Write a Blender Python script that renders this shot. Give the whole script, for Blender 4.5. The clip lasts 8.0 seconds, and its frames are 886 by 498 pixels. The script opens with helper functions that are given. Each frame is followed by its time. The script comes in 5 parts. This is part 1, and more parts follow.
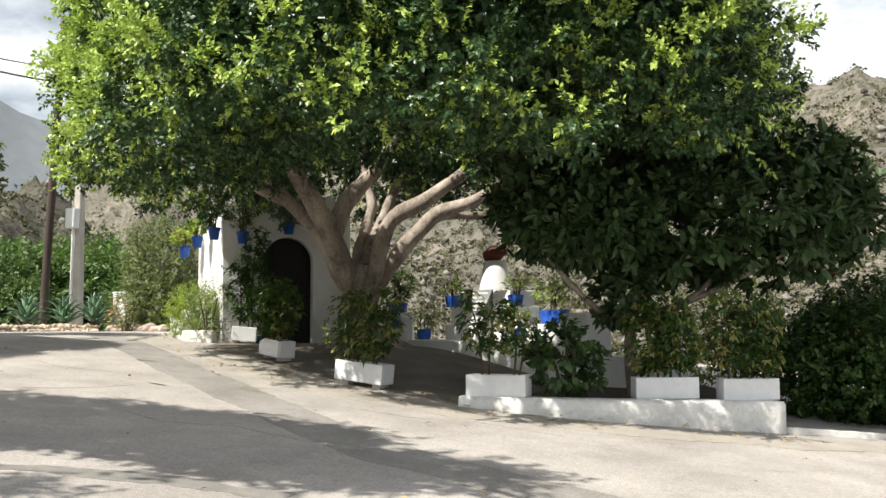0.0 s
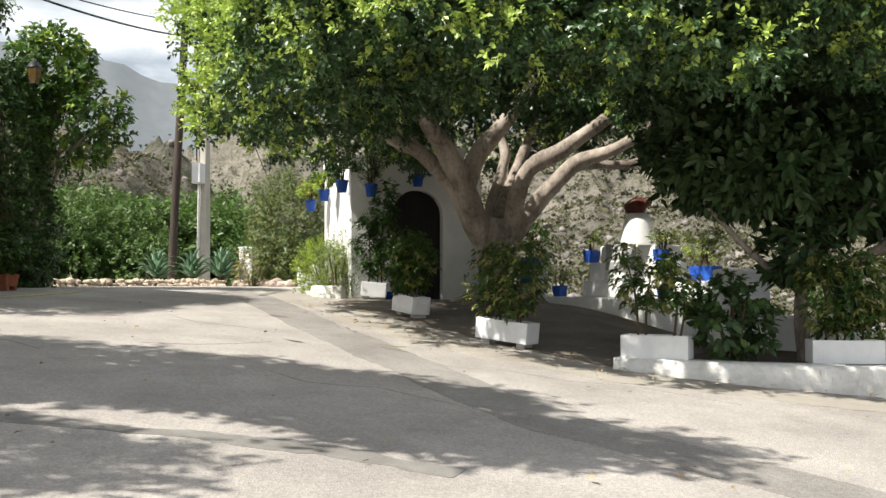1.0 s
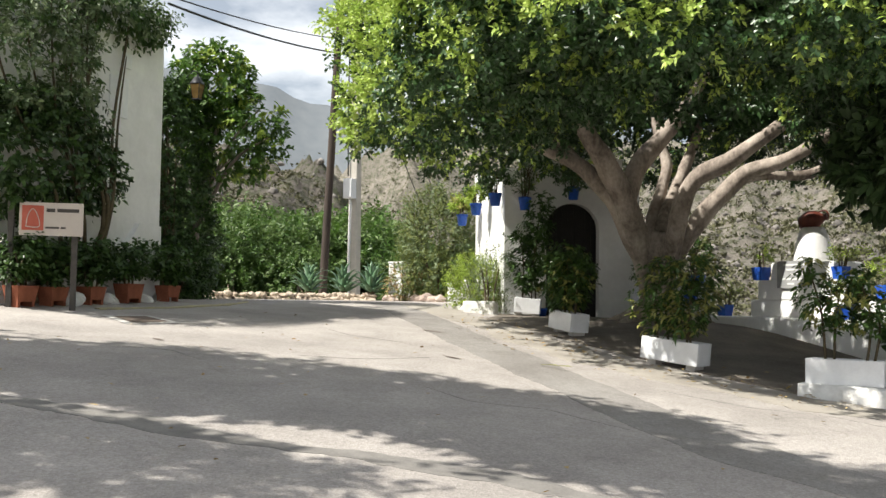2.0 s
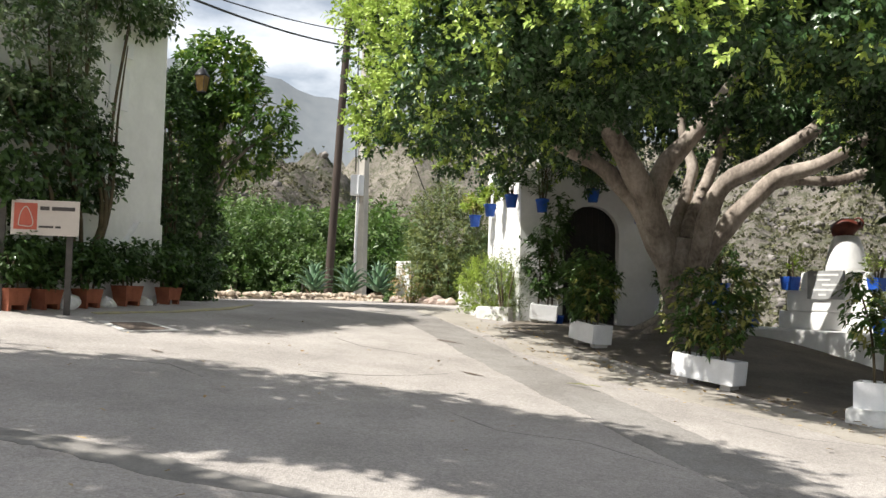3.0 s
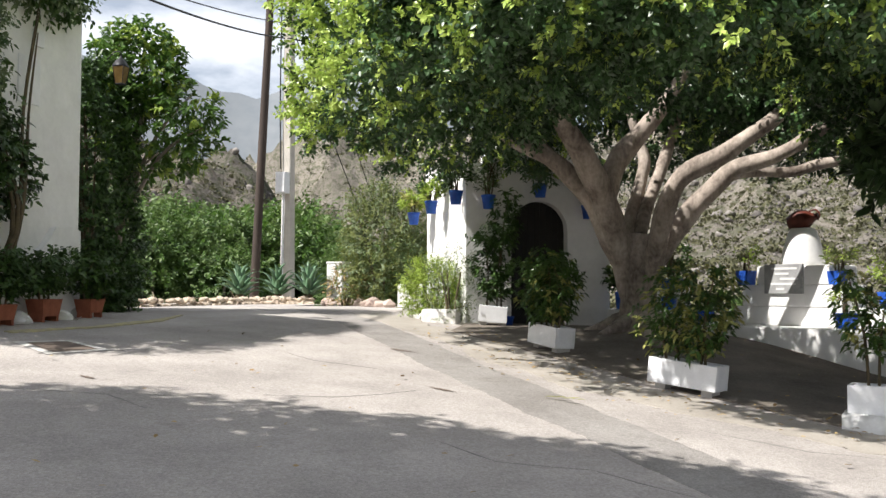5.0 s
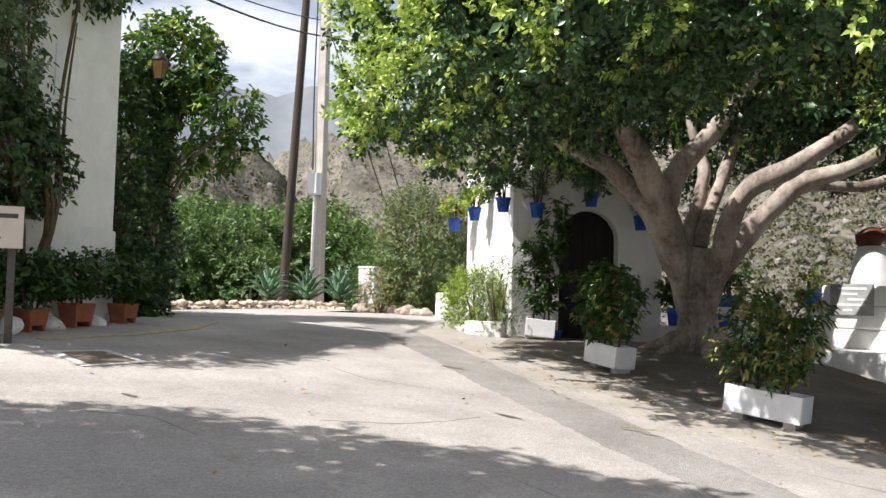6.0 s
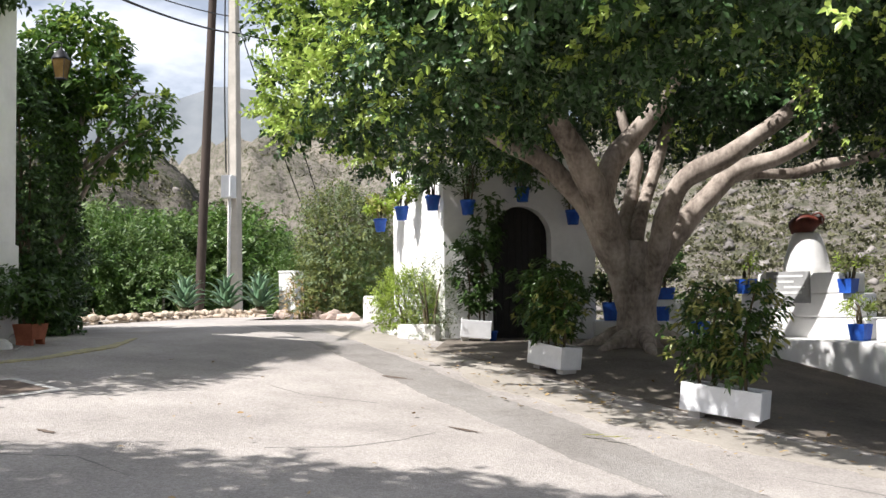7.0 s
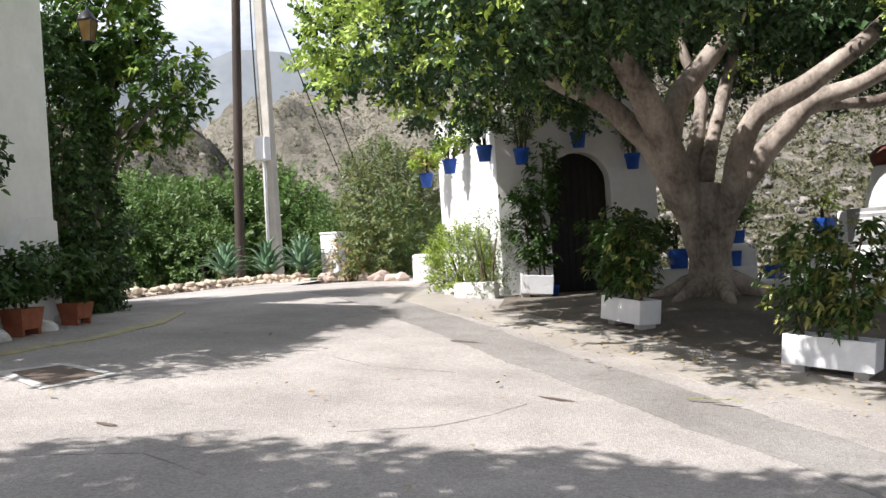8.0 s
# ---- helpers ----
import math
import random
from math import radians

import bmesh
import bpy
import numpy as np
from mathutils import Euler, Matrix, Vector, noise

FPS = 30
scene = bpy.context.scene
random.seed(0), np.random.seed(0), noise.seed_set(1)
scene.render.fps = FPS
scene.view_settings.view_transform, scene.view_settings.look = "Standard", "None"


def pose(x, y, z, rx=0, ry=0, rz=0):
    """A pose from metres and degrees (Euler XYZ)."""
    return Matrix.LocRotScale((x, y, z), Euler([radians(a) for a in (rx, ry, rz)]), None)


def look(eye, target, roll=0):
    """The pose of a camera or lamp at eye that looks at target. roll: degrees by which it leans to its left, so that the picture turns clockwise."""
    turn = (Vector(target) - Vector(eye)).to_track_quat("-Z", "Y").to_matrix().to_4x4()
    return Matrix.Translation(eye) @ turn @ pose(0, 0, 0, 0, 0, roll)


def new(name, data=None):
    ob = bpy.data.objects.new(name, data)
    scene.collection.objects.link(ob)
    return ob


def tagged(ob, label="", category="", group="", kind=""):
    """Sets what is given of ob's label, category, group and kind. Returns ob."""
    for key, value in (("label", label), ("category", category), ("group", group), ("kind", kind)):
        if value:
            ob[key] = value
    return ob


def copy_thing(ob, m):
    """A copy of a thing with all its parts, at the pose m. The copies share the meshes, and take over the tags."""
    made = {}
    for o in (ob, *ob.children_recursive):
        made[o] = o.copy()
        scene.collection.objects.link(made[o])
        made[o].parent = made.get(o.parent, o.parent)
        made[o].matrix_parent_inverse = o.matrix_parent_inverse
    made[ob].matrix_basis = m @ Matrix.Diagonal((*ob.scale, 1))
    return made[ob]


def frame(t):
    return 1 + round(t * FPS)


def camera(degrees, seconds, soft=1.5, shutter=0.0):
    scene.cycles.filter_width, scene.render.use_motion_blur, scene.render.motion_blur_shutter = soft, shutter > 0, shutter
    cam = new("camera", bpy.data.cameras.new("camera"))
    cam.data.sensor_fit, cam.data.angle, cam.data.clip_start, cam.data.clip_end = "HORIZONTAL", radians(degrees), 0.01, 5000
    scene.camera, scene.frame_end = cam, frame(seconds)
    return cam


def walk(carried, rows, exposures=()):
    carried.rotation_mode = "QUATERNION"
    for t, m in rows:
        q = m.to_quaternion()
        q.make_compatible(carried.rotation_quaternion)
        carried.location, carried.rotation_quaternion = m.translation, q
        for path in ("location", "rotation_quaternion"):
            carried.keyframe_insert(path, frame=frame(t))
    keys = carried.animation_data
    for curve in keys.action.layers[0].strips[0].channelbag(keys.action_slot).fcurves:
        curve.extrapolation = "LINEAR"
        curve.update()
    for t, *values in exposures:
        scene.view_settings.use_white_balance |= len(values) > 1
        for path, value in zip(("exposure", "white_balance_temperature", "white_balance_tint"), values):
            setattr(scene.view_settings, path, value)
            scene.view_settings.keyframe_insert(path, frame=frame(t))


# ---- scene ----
cam = camera(49.5, 8.0)
PATH = [
    (0, (0.226, 0.158, 1.382), (0.192, 2.152, 1.541), -0.3),
    (0.5, (0.026, 0.482, 1.378), (-0.113, 2.474, 1.479), 2.5),
    (1, (-0.268, 0.991, 1.363), (-0.53, 2.972, 1.434), -0.0),
    (1.5, (-0.382, 1.445, 1.347), (-0.894, 3.376, 1.448), 1.0),
    (1.7, (-0.445, 1.387, 1.319), (-0.995, 3.308, 1.417), 0.4),
    (2.8, (-0.909, 1.92, 1.478), (-1.455, 3.839, 1.617), 2.2),
    (3, (-0.954, 2.058, 1.507), (-1.508, 3.978, 1.601), 1.6),
    (3.5, (-1.108, 2.094, 1.508), (-1.455, 4.062, 1.586), -1.4),
    (4, (-1.309, 2.406, 1.537), (-1.582, 4.388, 1.547), 0.1),
    (4.5, (-1.572, 2.759, 1.597), (-1.936, 4.726, 1.637), 1.4),
    (4.7, (-1.586, 2.682, 1.596), (-1.967, 4.643, 1.683), 0.3),
    (5.8, (-2.125, 3.304, 1.774), (-2.499, 5.267, 1.85), 0.1),
    (6, (-2.245, 3.345, 1.754), (-2.654, 5.301, 1.843), 1.6),
    (6.5, (-2.492, 3.57, 1.848), (-2.693, 5.559, 1.879), -2.1),
    (7, (-2.621, 3.852, 1.828), (-2.848, 5.838, 1.913), -0.7),
    (7.5, (-2.846, 4.179, 1.817), (-3.165, 6.153, 1.829), -0.8),
    (8, (-3.095, 4.529, 1.885), (-3.383, 6.508, 1.875), -3.5),
]
walk(cam, [(t, look(eye, target, roll)) for t, eye, target, roll in PATH],
     [(0.0, 0.70, 6600, 7), (3.0, 0.72, 6450, 9), (5.0, 0.76, 6350, 11), (8.0, 0.80, 6200, 13)])

# ---- light and sky ----
SUN_FROM = Vector((-0.84, -0.54, 1.20)).normalized()
world = bpy.data.worlds.new("world")
scene.world = world
world.use_nodes = True
wn, wl = world.node_tree.nodes, world.node_tree.links
wn.clear()
w_out = wn.new("ShaderNodeOutputWorld")
w_bg = wn.new("ShaderNodeBackground")
w_sky = wn.new("ShaderNodeTexSky")
w_sky.sky_type = "NISHITA"
w_sky.sun_disc = False
w_sky.sun_elevation = math.asin(SUN_FROM.z)
w_sky.sun_rotation = math.atan2(SUN_FROM.x, SUN_FROM.y)
w_sky.dust_density = 2.0
w_tc = wn.new("ShaderNodeTexCoord")
w_map = wn.new("ShaderNodeMapping")
w_map.inputs["Scale"].default_value = (1.0, 1.0, 2.6)
w_map.inputs["Location"].default_value = (0.35, 0.1, 0.0)
w_noise = wn.new("ShaderNodeTexNoise")
w_noise.inputs["Scale"].default_value = 2.6
w_noise.inputs["Detail"].default_value = 7.0
w_noise.inputs["Roughness"].default_value = 0.55
w_ramp = wn.new("ShaderNodeValToRGB")
w_ramp.color_ramp.elements[0].position = 0.48
w_ramp.color_ramp.elements[0].color = (0.24, 0.24, 0.24, 1)
w_ramp.color_ramp.elements[1].position = 0.64
w_mix = wn.new("ShaderNodeMixRGB")
w_mix.inputs[2].default_value = (15.0, 15.2, 15.6, 1)
wl.new(w_tc.outputs["Generated"], w_map.inputs["Vector"])
wl.new(w_map.outputs["Vector"], w_noise.inputs["Vector"])
wl.new(w_noise.outputs["Fac"], w_ramp.inputs["Fac"])
wl.new(w_ramp.outputs["Color"], w_mix.inputs[0])
wl.new(w_sky.outputs["Color"], w_mix.inputs[1])
wl.new(w_mix.outputs["Color"], w_bg.inputs["Color"])
wl.new(w_bg.outputs["Background"], w_out.inputs["Surface"])
w_bg.inputs["Strength"].default_value = 0.060

sun_data = bpy.data.lights.new("sun", "SUN")
sun_data.energy = 5.0
sun_data.angle = radians(0.6)
sun_data.color = (1.0, 0.955, 0.89)
sun = new("sun", sun_data)
sun.matrix_world = look(SUN_FROM * 60, (0, 0, 0))

# ---- materials ----


def mat(name, low, high, scale=8.0, rough=0.8, bump=0.0, bump_scale=60.0, metal=0.0, fine=0.25, translucent=0.0,
        island=0.0, spec=0.4, stretch=(1, 1, 1), coords="Object"):
    m = bpy.data.materials.new(name)
    m.use_nodes = True
    nt, ln = m.node_tree.nodes, m.node_tree.links
    p = nt["Principled BSDF"]
    p.inputs["Roughness"].default_value = rough
    p.inputs["Metallic"].default_value = metal
    p.inputs["Specular IOR Level"].default_value = spec
    tc = nt.new("ShaderNodeTexCoord")
    mp = nt.new("ShaderNodeMapping")
    mp.inputs["Scale"].default_value = stretch
    ln.new(tc.outputs[coords], mp.inputs["Vector"])
    big = nt.new("ShaderNodeTexNoise")
    big.inputs["Scale"].default_value = scale
    big.inputs["Detail"].default_value = 6
    big.inputs["Roughness"].default_value = 0.6
    ln.new(mp.outputs["Vector"], big.inputs["Vector"])
    grain = nt.new("ShaderNodeTexNoise")
    grain.inputs["Scale"].default_value = bump_scale
    grain.inputs["Detail"].default_value = 4
    ln.new(mp.outputs["Vector"], grain.inputs["Vector"])
    mix = nt.new("ShaderNodeMath")
    mix.operation = "MULTIPLY_ADD"
    mix.inputs[1].default_value = fine
    ln.new(grain.outputs["Fac"], mix.inputs[0])
    ln.new(big.outputs["Fac"], mix.inputs[2])
    fac = mix.outputs[0]
    if island:
        geo = nt.new("ShaderNodeNewGeometry")
        add = nt.new("ShaderNodeMath")
        add.operation = "MULTIPLY_ADD"
        add.inputs[1].default_value = island
        ln.new(geo.outputs["Random Per Island"], add.inputs[0])
        ln.new(fac, add.inputs[2])
        fac = add.outputs[0]
    ramp = nt.new("ShaderNodeValToRGB")
    ramp.color_ramp.elements[0].position = 0.35 + 0.3 * fine
    ramp.color_ramp.elements[1].position = 0.65 + 0.6 * fine + island * 0.8
    ramp.color_ramp.elements[0].color = (*low, 1)
    ramp.color_ramp.elements[1].color = (*high, 1)
    ln.new(fac, ramp.inputs["Fac"])
    ln.new(ramp.outputs["Color"], p.inputs["Base Color"])
    if bump:
        b = nt.new("ShaderNodeBump")
        b.inputs["Strength"].default_value = bump
        b.inputs["Distance"].default_value = 0.02
        ln.new(fac if not island else grain.outputs["Fac"], b.inputs["Height"])
        ln.new(b.outputs["Normal"], p.inputs["Normal"])
    if translucent:
        tr = nt.new("ShaderNodeBsdfTranslucent")
        ms = nt.new("ShaderNodeMixShader")
        ms.inputs[0].default_value = translucent
        ln.new(ramp.outputs["Color"], tr.inputs["Color"])
        ln.new(p.outputs[0], ms.inputs[1])
        ln.new(tr.outputs[0], ms.inputs[2])
        ln.new(ms.outputs[0], nt["Material Output"].inputs["Surface"])
    return m


M_EARTH = mat("packed_earth", (0.27, 0.245, 0.21), (0.40, 0.365, 0.315), 1.4, 0.95, 0.4, 60, fine=0.6, spec=0.2)
# darker copy of the earth: the tree's shade is put into its colour
M_SHADEFLOOR = mat("shade_darkened_earth", (0.11, 0.095, 0.078), (0.23, 0.20, 0.165), 1.3, 0.95, 0.5, 30, fine=0.6, spec=0.15)
M_SOIL = mat("dark_soil", (0.05, 0.035, 0.025), (0.11, 0.08, 0.055), 6, 0.95, 0.8, 50, spec=0.2)
M_WHITE = mat("whitewash", (0.72, 0.71, 0.69), (0.84, 0.83, 0.81), 2.2, 0.85, 0.35, 14, fine=0.3, spec=0.3)
M_OLDWHITE = mat("flaking_whitewash", (0.60, 0.58, 0.54), (0.82, 0.81, 0.78), 5, 0.88, 0.9, 16, fine=0.5, spec=0.3)
M_TROUGH = mat("painted_cement", (0.74, 0.74, 0.74), (0.84, 0.84, 0.84), 5, 0.7, 0.25, 40, fine=0.2, spec=0.35)
M_DOOR = mat("black_door_paint", (0.010, 0.009, 0.009), (0.020, 0.018, 0.017), 9, 0.5, 0.1, 60, spec=0.3)
M_BLUE = mat("blue_paint", (0.010, 0.050, 0.33), (0.028, 0.125, 0.52), 8, 0.5, 0.1, 50)
M_TERRA = mat("terracotta", (0.24, 0.075, 0.04), (0.38, 0.13, 0.07), 7, 0.85, 0.2, 50)
M_JUG = mat("red_clay", (0.07, 0.018, 0.012), (0.15, 0.035, 0.02), 12, 0.5, 0.2, 40)
M_PLAQUE = mat("grey_marble", (0.22, 0.22, 0.22), (0.40, 0.40, 0.39), 5, 0.4, 0.05, 50)
M_CARVED = mat("pale_lettering", (0.62, 0.62, 0.60), (0.72, 0.72, 0.70), 20, 0.6)
M_BARK = mat("ficus_bark", (0.085, 0.064, 0.050), (0.50, 0.43, 0.365), 2.6, 0.9, 1.0, 24, fine=0.35, spec=0.2, stretch=(1, 1, 0.6))
M_STEM = mat("plant_stem", (0.05, 0.04, 0.022), (0.13, 0.10, 0.055), 8, 0.85, 0.4, 40)
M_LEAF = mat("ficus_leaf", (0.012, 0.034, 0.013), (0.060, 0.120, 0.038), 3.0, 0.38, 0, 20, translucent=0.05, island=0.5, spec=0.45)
# pale colour of new shoots, which also stands for sunlit leaves of the crown
M_YOUNGSUNLIT = mat("ficus_shoot_and_sunlit_leaf", (0.20, 0.33, 0.05), (0.48, 0.60, 0.14), 3.0, 0.36, 0, 20, translucent=0.25, island=0.5)
M_RUBBER = mat("rubber_leaf", (0.018, 0.040, 0.016), (0.060, 0.100, 0.036), 3.0, 0.40, 0, 20, translucent=0.08, island=0.5, spec=0.25)
M_SHOOT = mat("red_shoot", (0.22, 0.07, 0.03), (0.34, 0.15, 0.07), 3.0, 0.45, 0, 20, translucent=0.2, island=0.4)
M_UMBRELLA = mat("umbrella_plant_leaf", (0.022, 0.055, 0.014), (0.075, 0.135, 0.03), 3.0, 0.32, 0, 20, translucent=0.2, island=0.5)
M_VARIEG = mat("cream_edged_leaf", (0.20, 0.23, 0.05), (0.38, 0.37, 0.12), 3.0, 0.4, 0, 20, translucent=0.3, island=0.5)
M_VINE = mat("vine_leaf", (0.02, 0.055, 0.012), (0.07, 0.13, 0.03), 3.0, 0.5, 0, 20, translucent=0.25, island=0.5)
M_VINEGREY = mat("grey_vine_leaf", (0.08, 0.125, 0.055), (0.20, 0.255, 0.125), 3.0, 0.55, 0, 20, translucent=0.25, island=0.5)
M_BROAD = mat("broad_leaf", (0.028, 0.075, 0.012), (0.095, 0.18, 0.03), 3.0, 0.4, 0, 20, translucent=0.35, island=0.5)
M_BUSH = mat("olive_bush_leaf", (0.07, 0.10, 0.025), (0.19, 0.22, 0.06), 3.0, 0.6, 0, 20, translucent=0.3, island=0.5)
M_LIGHTBUSH = mat("pale_green_leaf", (0.16, 0.26, 0.03), (0.36, 0.46, 0.08), 3.0, 0.5, 0, 20, translucent=0.4, island=0.5)
M_GROVE = mat("orchard_leaf", (0.035, 0.082, 0.022), (0.14, 0.21, 0.058), 0.5, 0.5, 0, 8, translucent=0.3, island=0.5)
M_AGAVE = mat("agave_leaf", (0.055, 0.12, 0.065), (0.15, 0.25, 0.14), 4, 0.5, 0.1, 30, island=0.3)
M_ROCK = mat("pale_rock", (0.17, 0.12, 0.10), (0.50, 0.40, 0.34), 6, 0.9, 0.8, 25, fine=0.4, spec=0.2, island=0.5)
M_WOOD = mat("creosoted_pole", (0.035, 0.026, 0.022), (0.08, 0.058, 0.045), 6, 0.85, 0.6, 40, stretch=(1, 1, 0.1))
M_CONC = mat("grey_concrete", (0.42, 0.39, 0.34), (0.56, 0.52, 0.46), 3, 0.9, 0.3, 40)
M_CABLE = mat("black_cable", (0.012, 0.012, 0.012), (0.02, 0.02, 0.02), 9, 0.6)
M_IRON = mat("dark_iron", (0.015, 0.015, 0.017), (0.03, 0.03, 0.032), 12, 0.5, 0.1, 60, metal=0.4)
M_AMBER = mat("amber_glass", (0.16, 0.10, 0.03), (0.26, 0.17, 0.06), 8, 0.25, translucent=0.4)
M_SIGN = mat("faded_sign_panel", (0.56, 0.49, 0.43), (0.64, 0.57, 0.50), 3, 0.5)
M_SIGNRED = mat("sign_red", (0.48, 0.10, 0.06), (0.56, 0.14, 0.09), 5, 0.5)
M_SIGNINK = mat("sign_ink", (0.05, 0.04, 0.04), (0.08, 0.07, 0.06), 5, 0.6)
M_POST = mat("sign_post_wood", (0.05, 0.045, 0.04), (0.10, 0.09, 0.08), 8, 0.8, 0.3, 40)
M_YELLOW = mat("worn_yellow_paint", (0.26, 0.24, 0.20), (0.52, 0.45, 0.22), 9, 0.8, 0.2, 60, fine=0.6)
M_PALECONC = mat("pale_cement", (0.46, 0.44, 0.41), (0.60, 0.58, 0.54), 6, 0.9, 0.3, 50)
M_DARKROAD = mat("dark_road", (0.15, 0.14, 0.128), (0.24, 0.225, 0.205), 5, 0.9, 0.3, 60, fine=0.5)
M_COVER = mat("rusty_cover", (0.10, 0.075, 0.06), (0.17, 0.13, 0.10), 8, 0.8, 0.4, 40)
M_LITTER = mat("dry_leaf", (0.16, 0.09, 0.04), (0.40, 0.29, 0.13), 3, 0.8, island=0.6)
M_CRAG = mat("grey_crag", (0.06, 0.056, 0.052), (0.24, 0.22, 0.20), 0.8, 0.95, 0.8, 4, island=0.5, spec=0.1)
M_SHRUB = mat("hill_scrub", (0.035, 0.042, 0.024), (0.12, 0.118, 0.066), 0.2, 0.9, 0, 4, island=0.6, spec=0.1)
M_RUBBLE = mat("stone_edging", (0.28, 0.215, 0.16), (0.54, 0.45, 0.35), 7, 0.9, 0.7, 25, island=0.5, spec=0.2)


def grit_material(name, low, high, stain, scale=0.7):
    """Worn aggregate: broad bleached patches, stains and single pale and dark chips."""
    m = bpy.data.materials.new(name)
    m.use_nodes = True
    nt, ln = m.node_tree.nodes, m.node_tree.links
    p = nt["Principled BSDF"]
    p.inputs["Roughness"].default_value = 0.93
    p.inputs["Specular IOR Level"].default_value = 0.2
    tc = nt.new("ShaderNodeTexCoord")

    def noisy(size, detail, rough):
        n = nt.new("ShaderNodeTexNoise")
        n.inputs["Scale"].default_value, n.inputs["Detail"].default_value, n.inputs["Roughness"].default_value = size, detail, rough
        ln.new(tc.outputs["Object"], n.inputs["Vector"])
        return n.outputs["Fac"]

    def ramp(fac, a, b, ca, cb):
        r = nt.new("ShaderNodeValToRGB")
        e = r.color_ramp.elements
        e[0].position, e[1].position = a, b
        e[0].color, e[1].color = (*ca, 1), (*cb, 1)
        ln.new(fac, r.inputs["Fac"])
        return r.outputs["Color"]

    def blend(kind, fac, a, b):
        x = nt.new("ShaderNodeMixRGB")
        x.blend_type = kind
        for k, v in ((0, fac), (1, a), (2, b)):
            if isinstance(v, (int, float)):
                x.inputs[k].default_value = v
            else:
                ln.new(v, x.inputs[k])
        return x.outputs["Color"]

    base = ramp(noisy(scale, 8, 0.62), 0.36, 0.66, low, high)
    dirt = ramp(noisy(2.3, 9, 0.7), 0.56, 0.74, (1, 1, 1), stain)
    chip = nt.new("ShaderNodeTexVoronoi")
    chip.inputs["Scale"].default_value = 75.0
    ln.new(tc.outputs["Object"], chip.inputs["Vector"])
    bw = nt.new("ShaderNodeRGBToBW")
    ln.new(chip.outputs["Color"], bw.inputs[0])
    chips = ramp(bw.outputs[0], 0.15, 0.85, (0.62, 0.61, 0.60), (1.28, 1.28, 1.28))
    fine = ramp(noisy(34.0, 6, 0.75), 0.32, 0.68, (0.80, 0.80, 0.80), (1.16, 1.16, 1.16))
    col = blend("MULTIPLY", 1.0, base, dirt)
    col = blend("MULTIPLY", 0.4, col, chips)
    col = blend("MULTIPLY", 0.9, col, fine)
    ln.new(col, p.inputs["Base Color"])
    b = nt.new("ShaderNodeBump")
    b.inputs["Strength"].default_value, b.inputs["Distance"].default_value = 0.35, 0.012
    ln.new(chip.outputs["Distance"], b.inputs["Height"])
    ln.new(b.outputs["Normal"], p.inputs["Normal"])
    return m


M_ASPHALT = grit_material("worn_asphalt", (0.305, 0.279, 0.256), (0.44, 0.405, 0.372), (0.80, 0.79, 0.78))
M_STRIP = grit_material("concrete_strip", (0.225, 0.208, 0.19), (0.315, 0.296, 0.274), (0.78, 0.77, 0.75), 1.4)


def terrain_material(name, tones, plant, cover):
    m = bpy.data.materials.new(name)
    m.use_nodes = True
    nt, ln = m.node_tree.nodes, m.node_tree.links
    p = nt["Principled BSDF"]
    p.inputs["Roughness"].default_value = 0.95
    p.inputs["Specular IOR Level"].default_value = 0.1
    tc = nt.new("ShaderNodeTexCoord")
    n1 = nt.new("ShaderNodeTexNoise")
    n1.inputs["Scale"].default_value = 0.05
    n1.inputs["Detail"].default_value = 10
    n1.inputs["Roughness"].default_value = 0.68
    n2 = nt.new("ShaderNodeTexNoise")
    n2.inputs["Scale"].default_value = 0.8
    n2.inputs["Detail"].default_value = 8
    n2.inputs["Roughness"].default_value = 0.7
    for n in (n1, n2):
        ln.new(tc.outputs["Object"], n.inputs["Vector"])
    r1 = nt.new("ShaderNodeValToRGB")
    e = r1.color_ramp.elements
    e[0].position, e[0].color = 0.34, (*tones[0], 1)
    e[1].position, e[1].color = 0.68, (*tones[2], 1)
    k = e.new(0.5)
    k.color = (*tones[1], 1)
    ln.new(n1.outputs["Fac"], r1.inputs["Fac"])
    r2 = nt.new("ShaderNodeValToRGB")
    r2.color_ramp.elements[0].position, r2.color_ramp.elements[1].position = cover, cover + 0.11
    ln.new(n2.outputs["Fac"], r2.inputs["Fac"])
    mx = nt.new("ShaderNodeMixRGB")
    mx.inputs[2].default_value = (*plant, 1)
    sc = nt.new("ShaderNodeMath")
    sc.operation = "MULTIPLY"
    sc.inputs[1].default_value = 0.85
    ln.new(r2.outputs["Color"], sc.inputs[0])
    ln.new(sc.outputs[0], mx.inputs[0])
    ln.new(r1.outputs["Color"], mx.inputs[1])
    ln.new(mx.outputs["Color"], p.inputs["Base Color"])
    b = nt.new("ShaderNodeBump")
    b.inputs["Strength"].default_value = 0.9
    b.inputs["Distance"].default_value = 1.2
    ln.new(n2.outputs["Fac"], b.inputs["Height"])
    ln.new(b.outputs["Normal"], p.inputs["Normal"])
    return m


M_HILL = terrain_material("dry_hillside", ((0.165, 0.148, 0.125), (0.23, 0.208, 0.178), (0.35, 0.305, 0.25)), (0.10, 0.104, 0.065), 0.46)
M_CRAGGY = terrain_material("rocky_scrub_slope", ((0.075, 0.068, 0.062), (0.17, 0.152, 0.13), (0.36, 0.29, 0.21)), (0.055, 0.066, 0.033), 0.465)
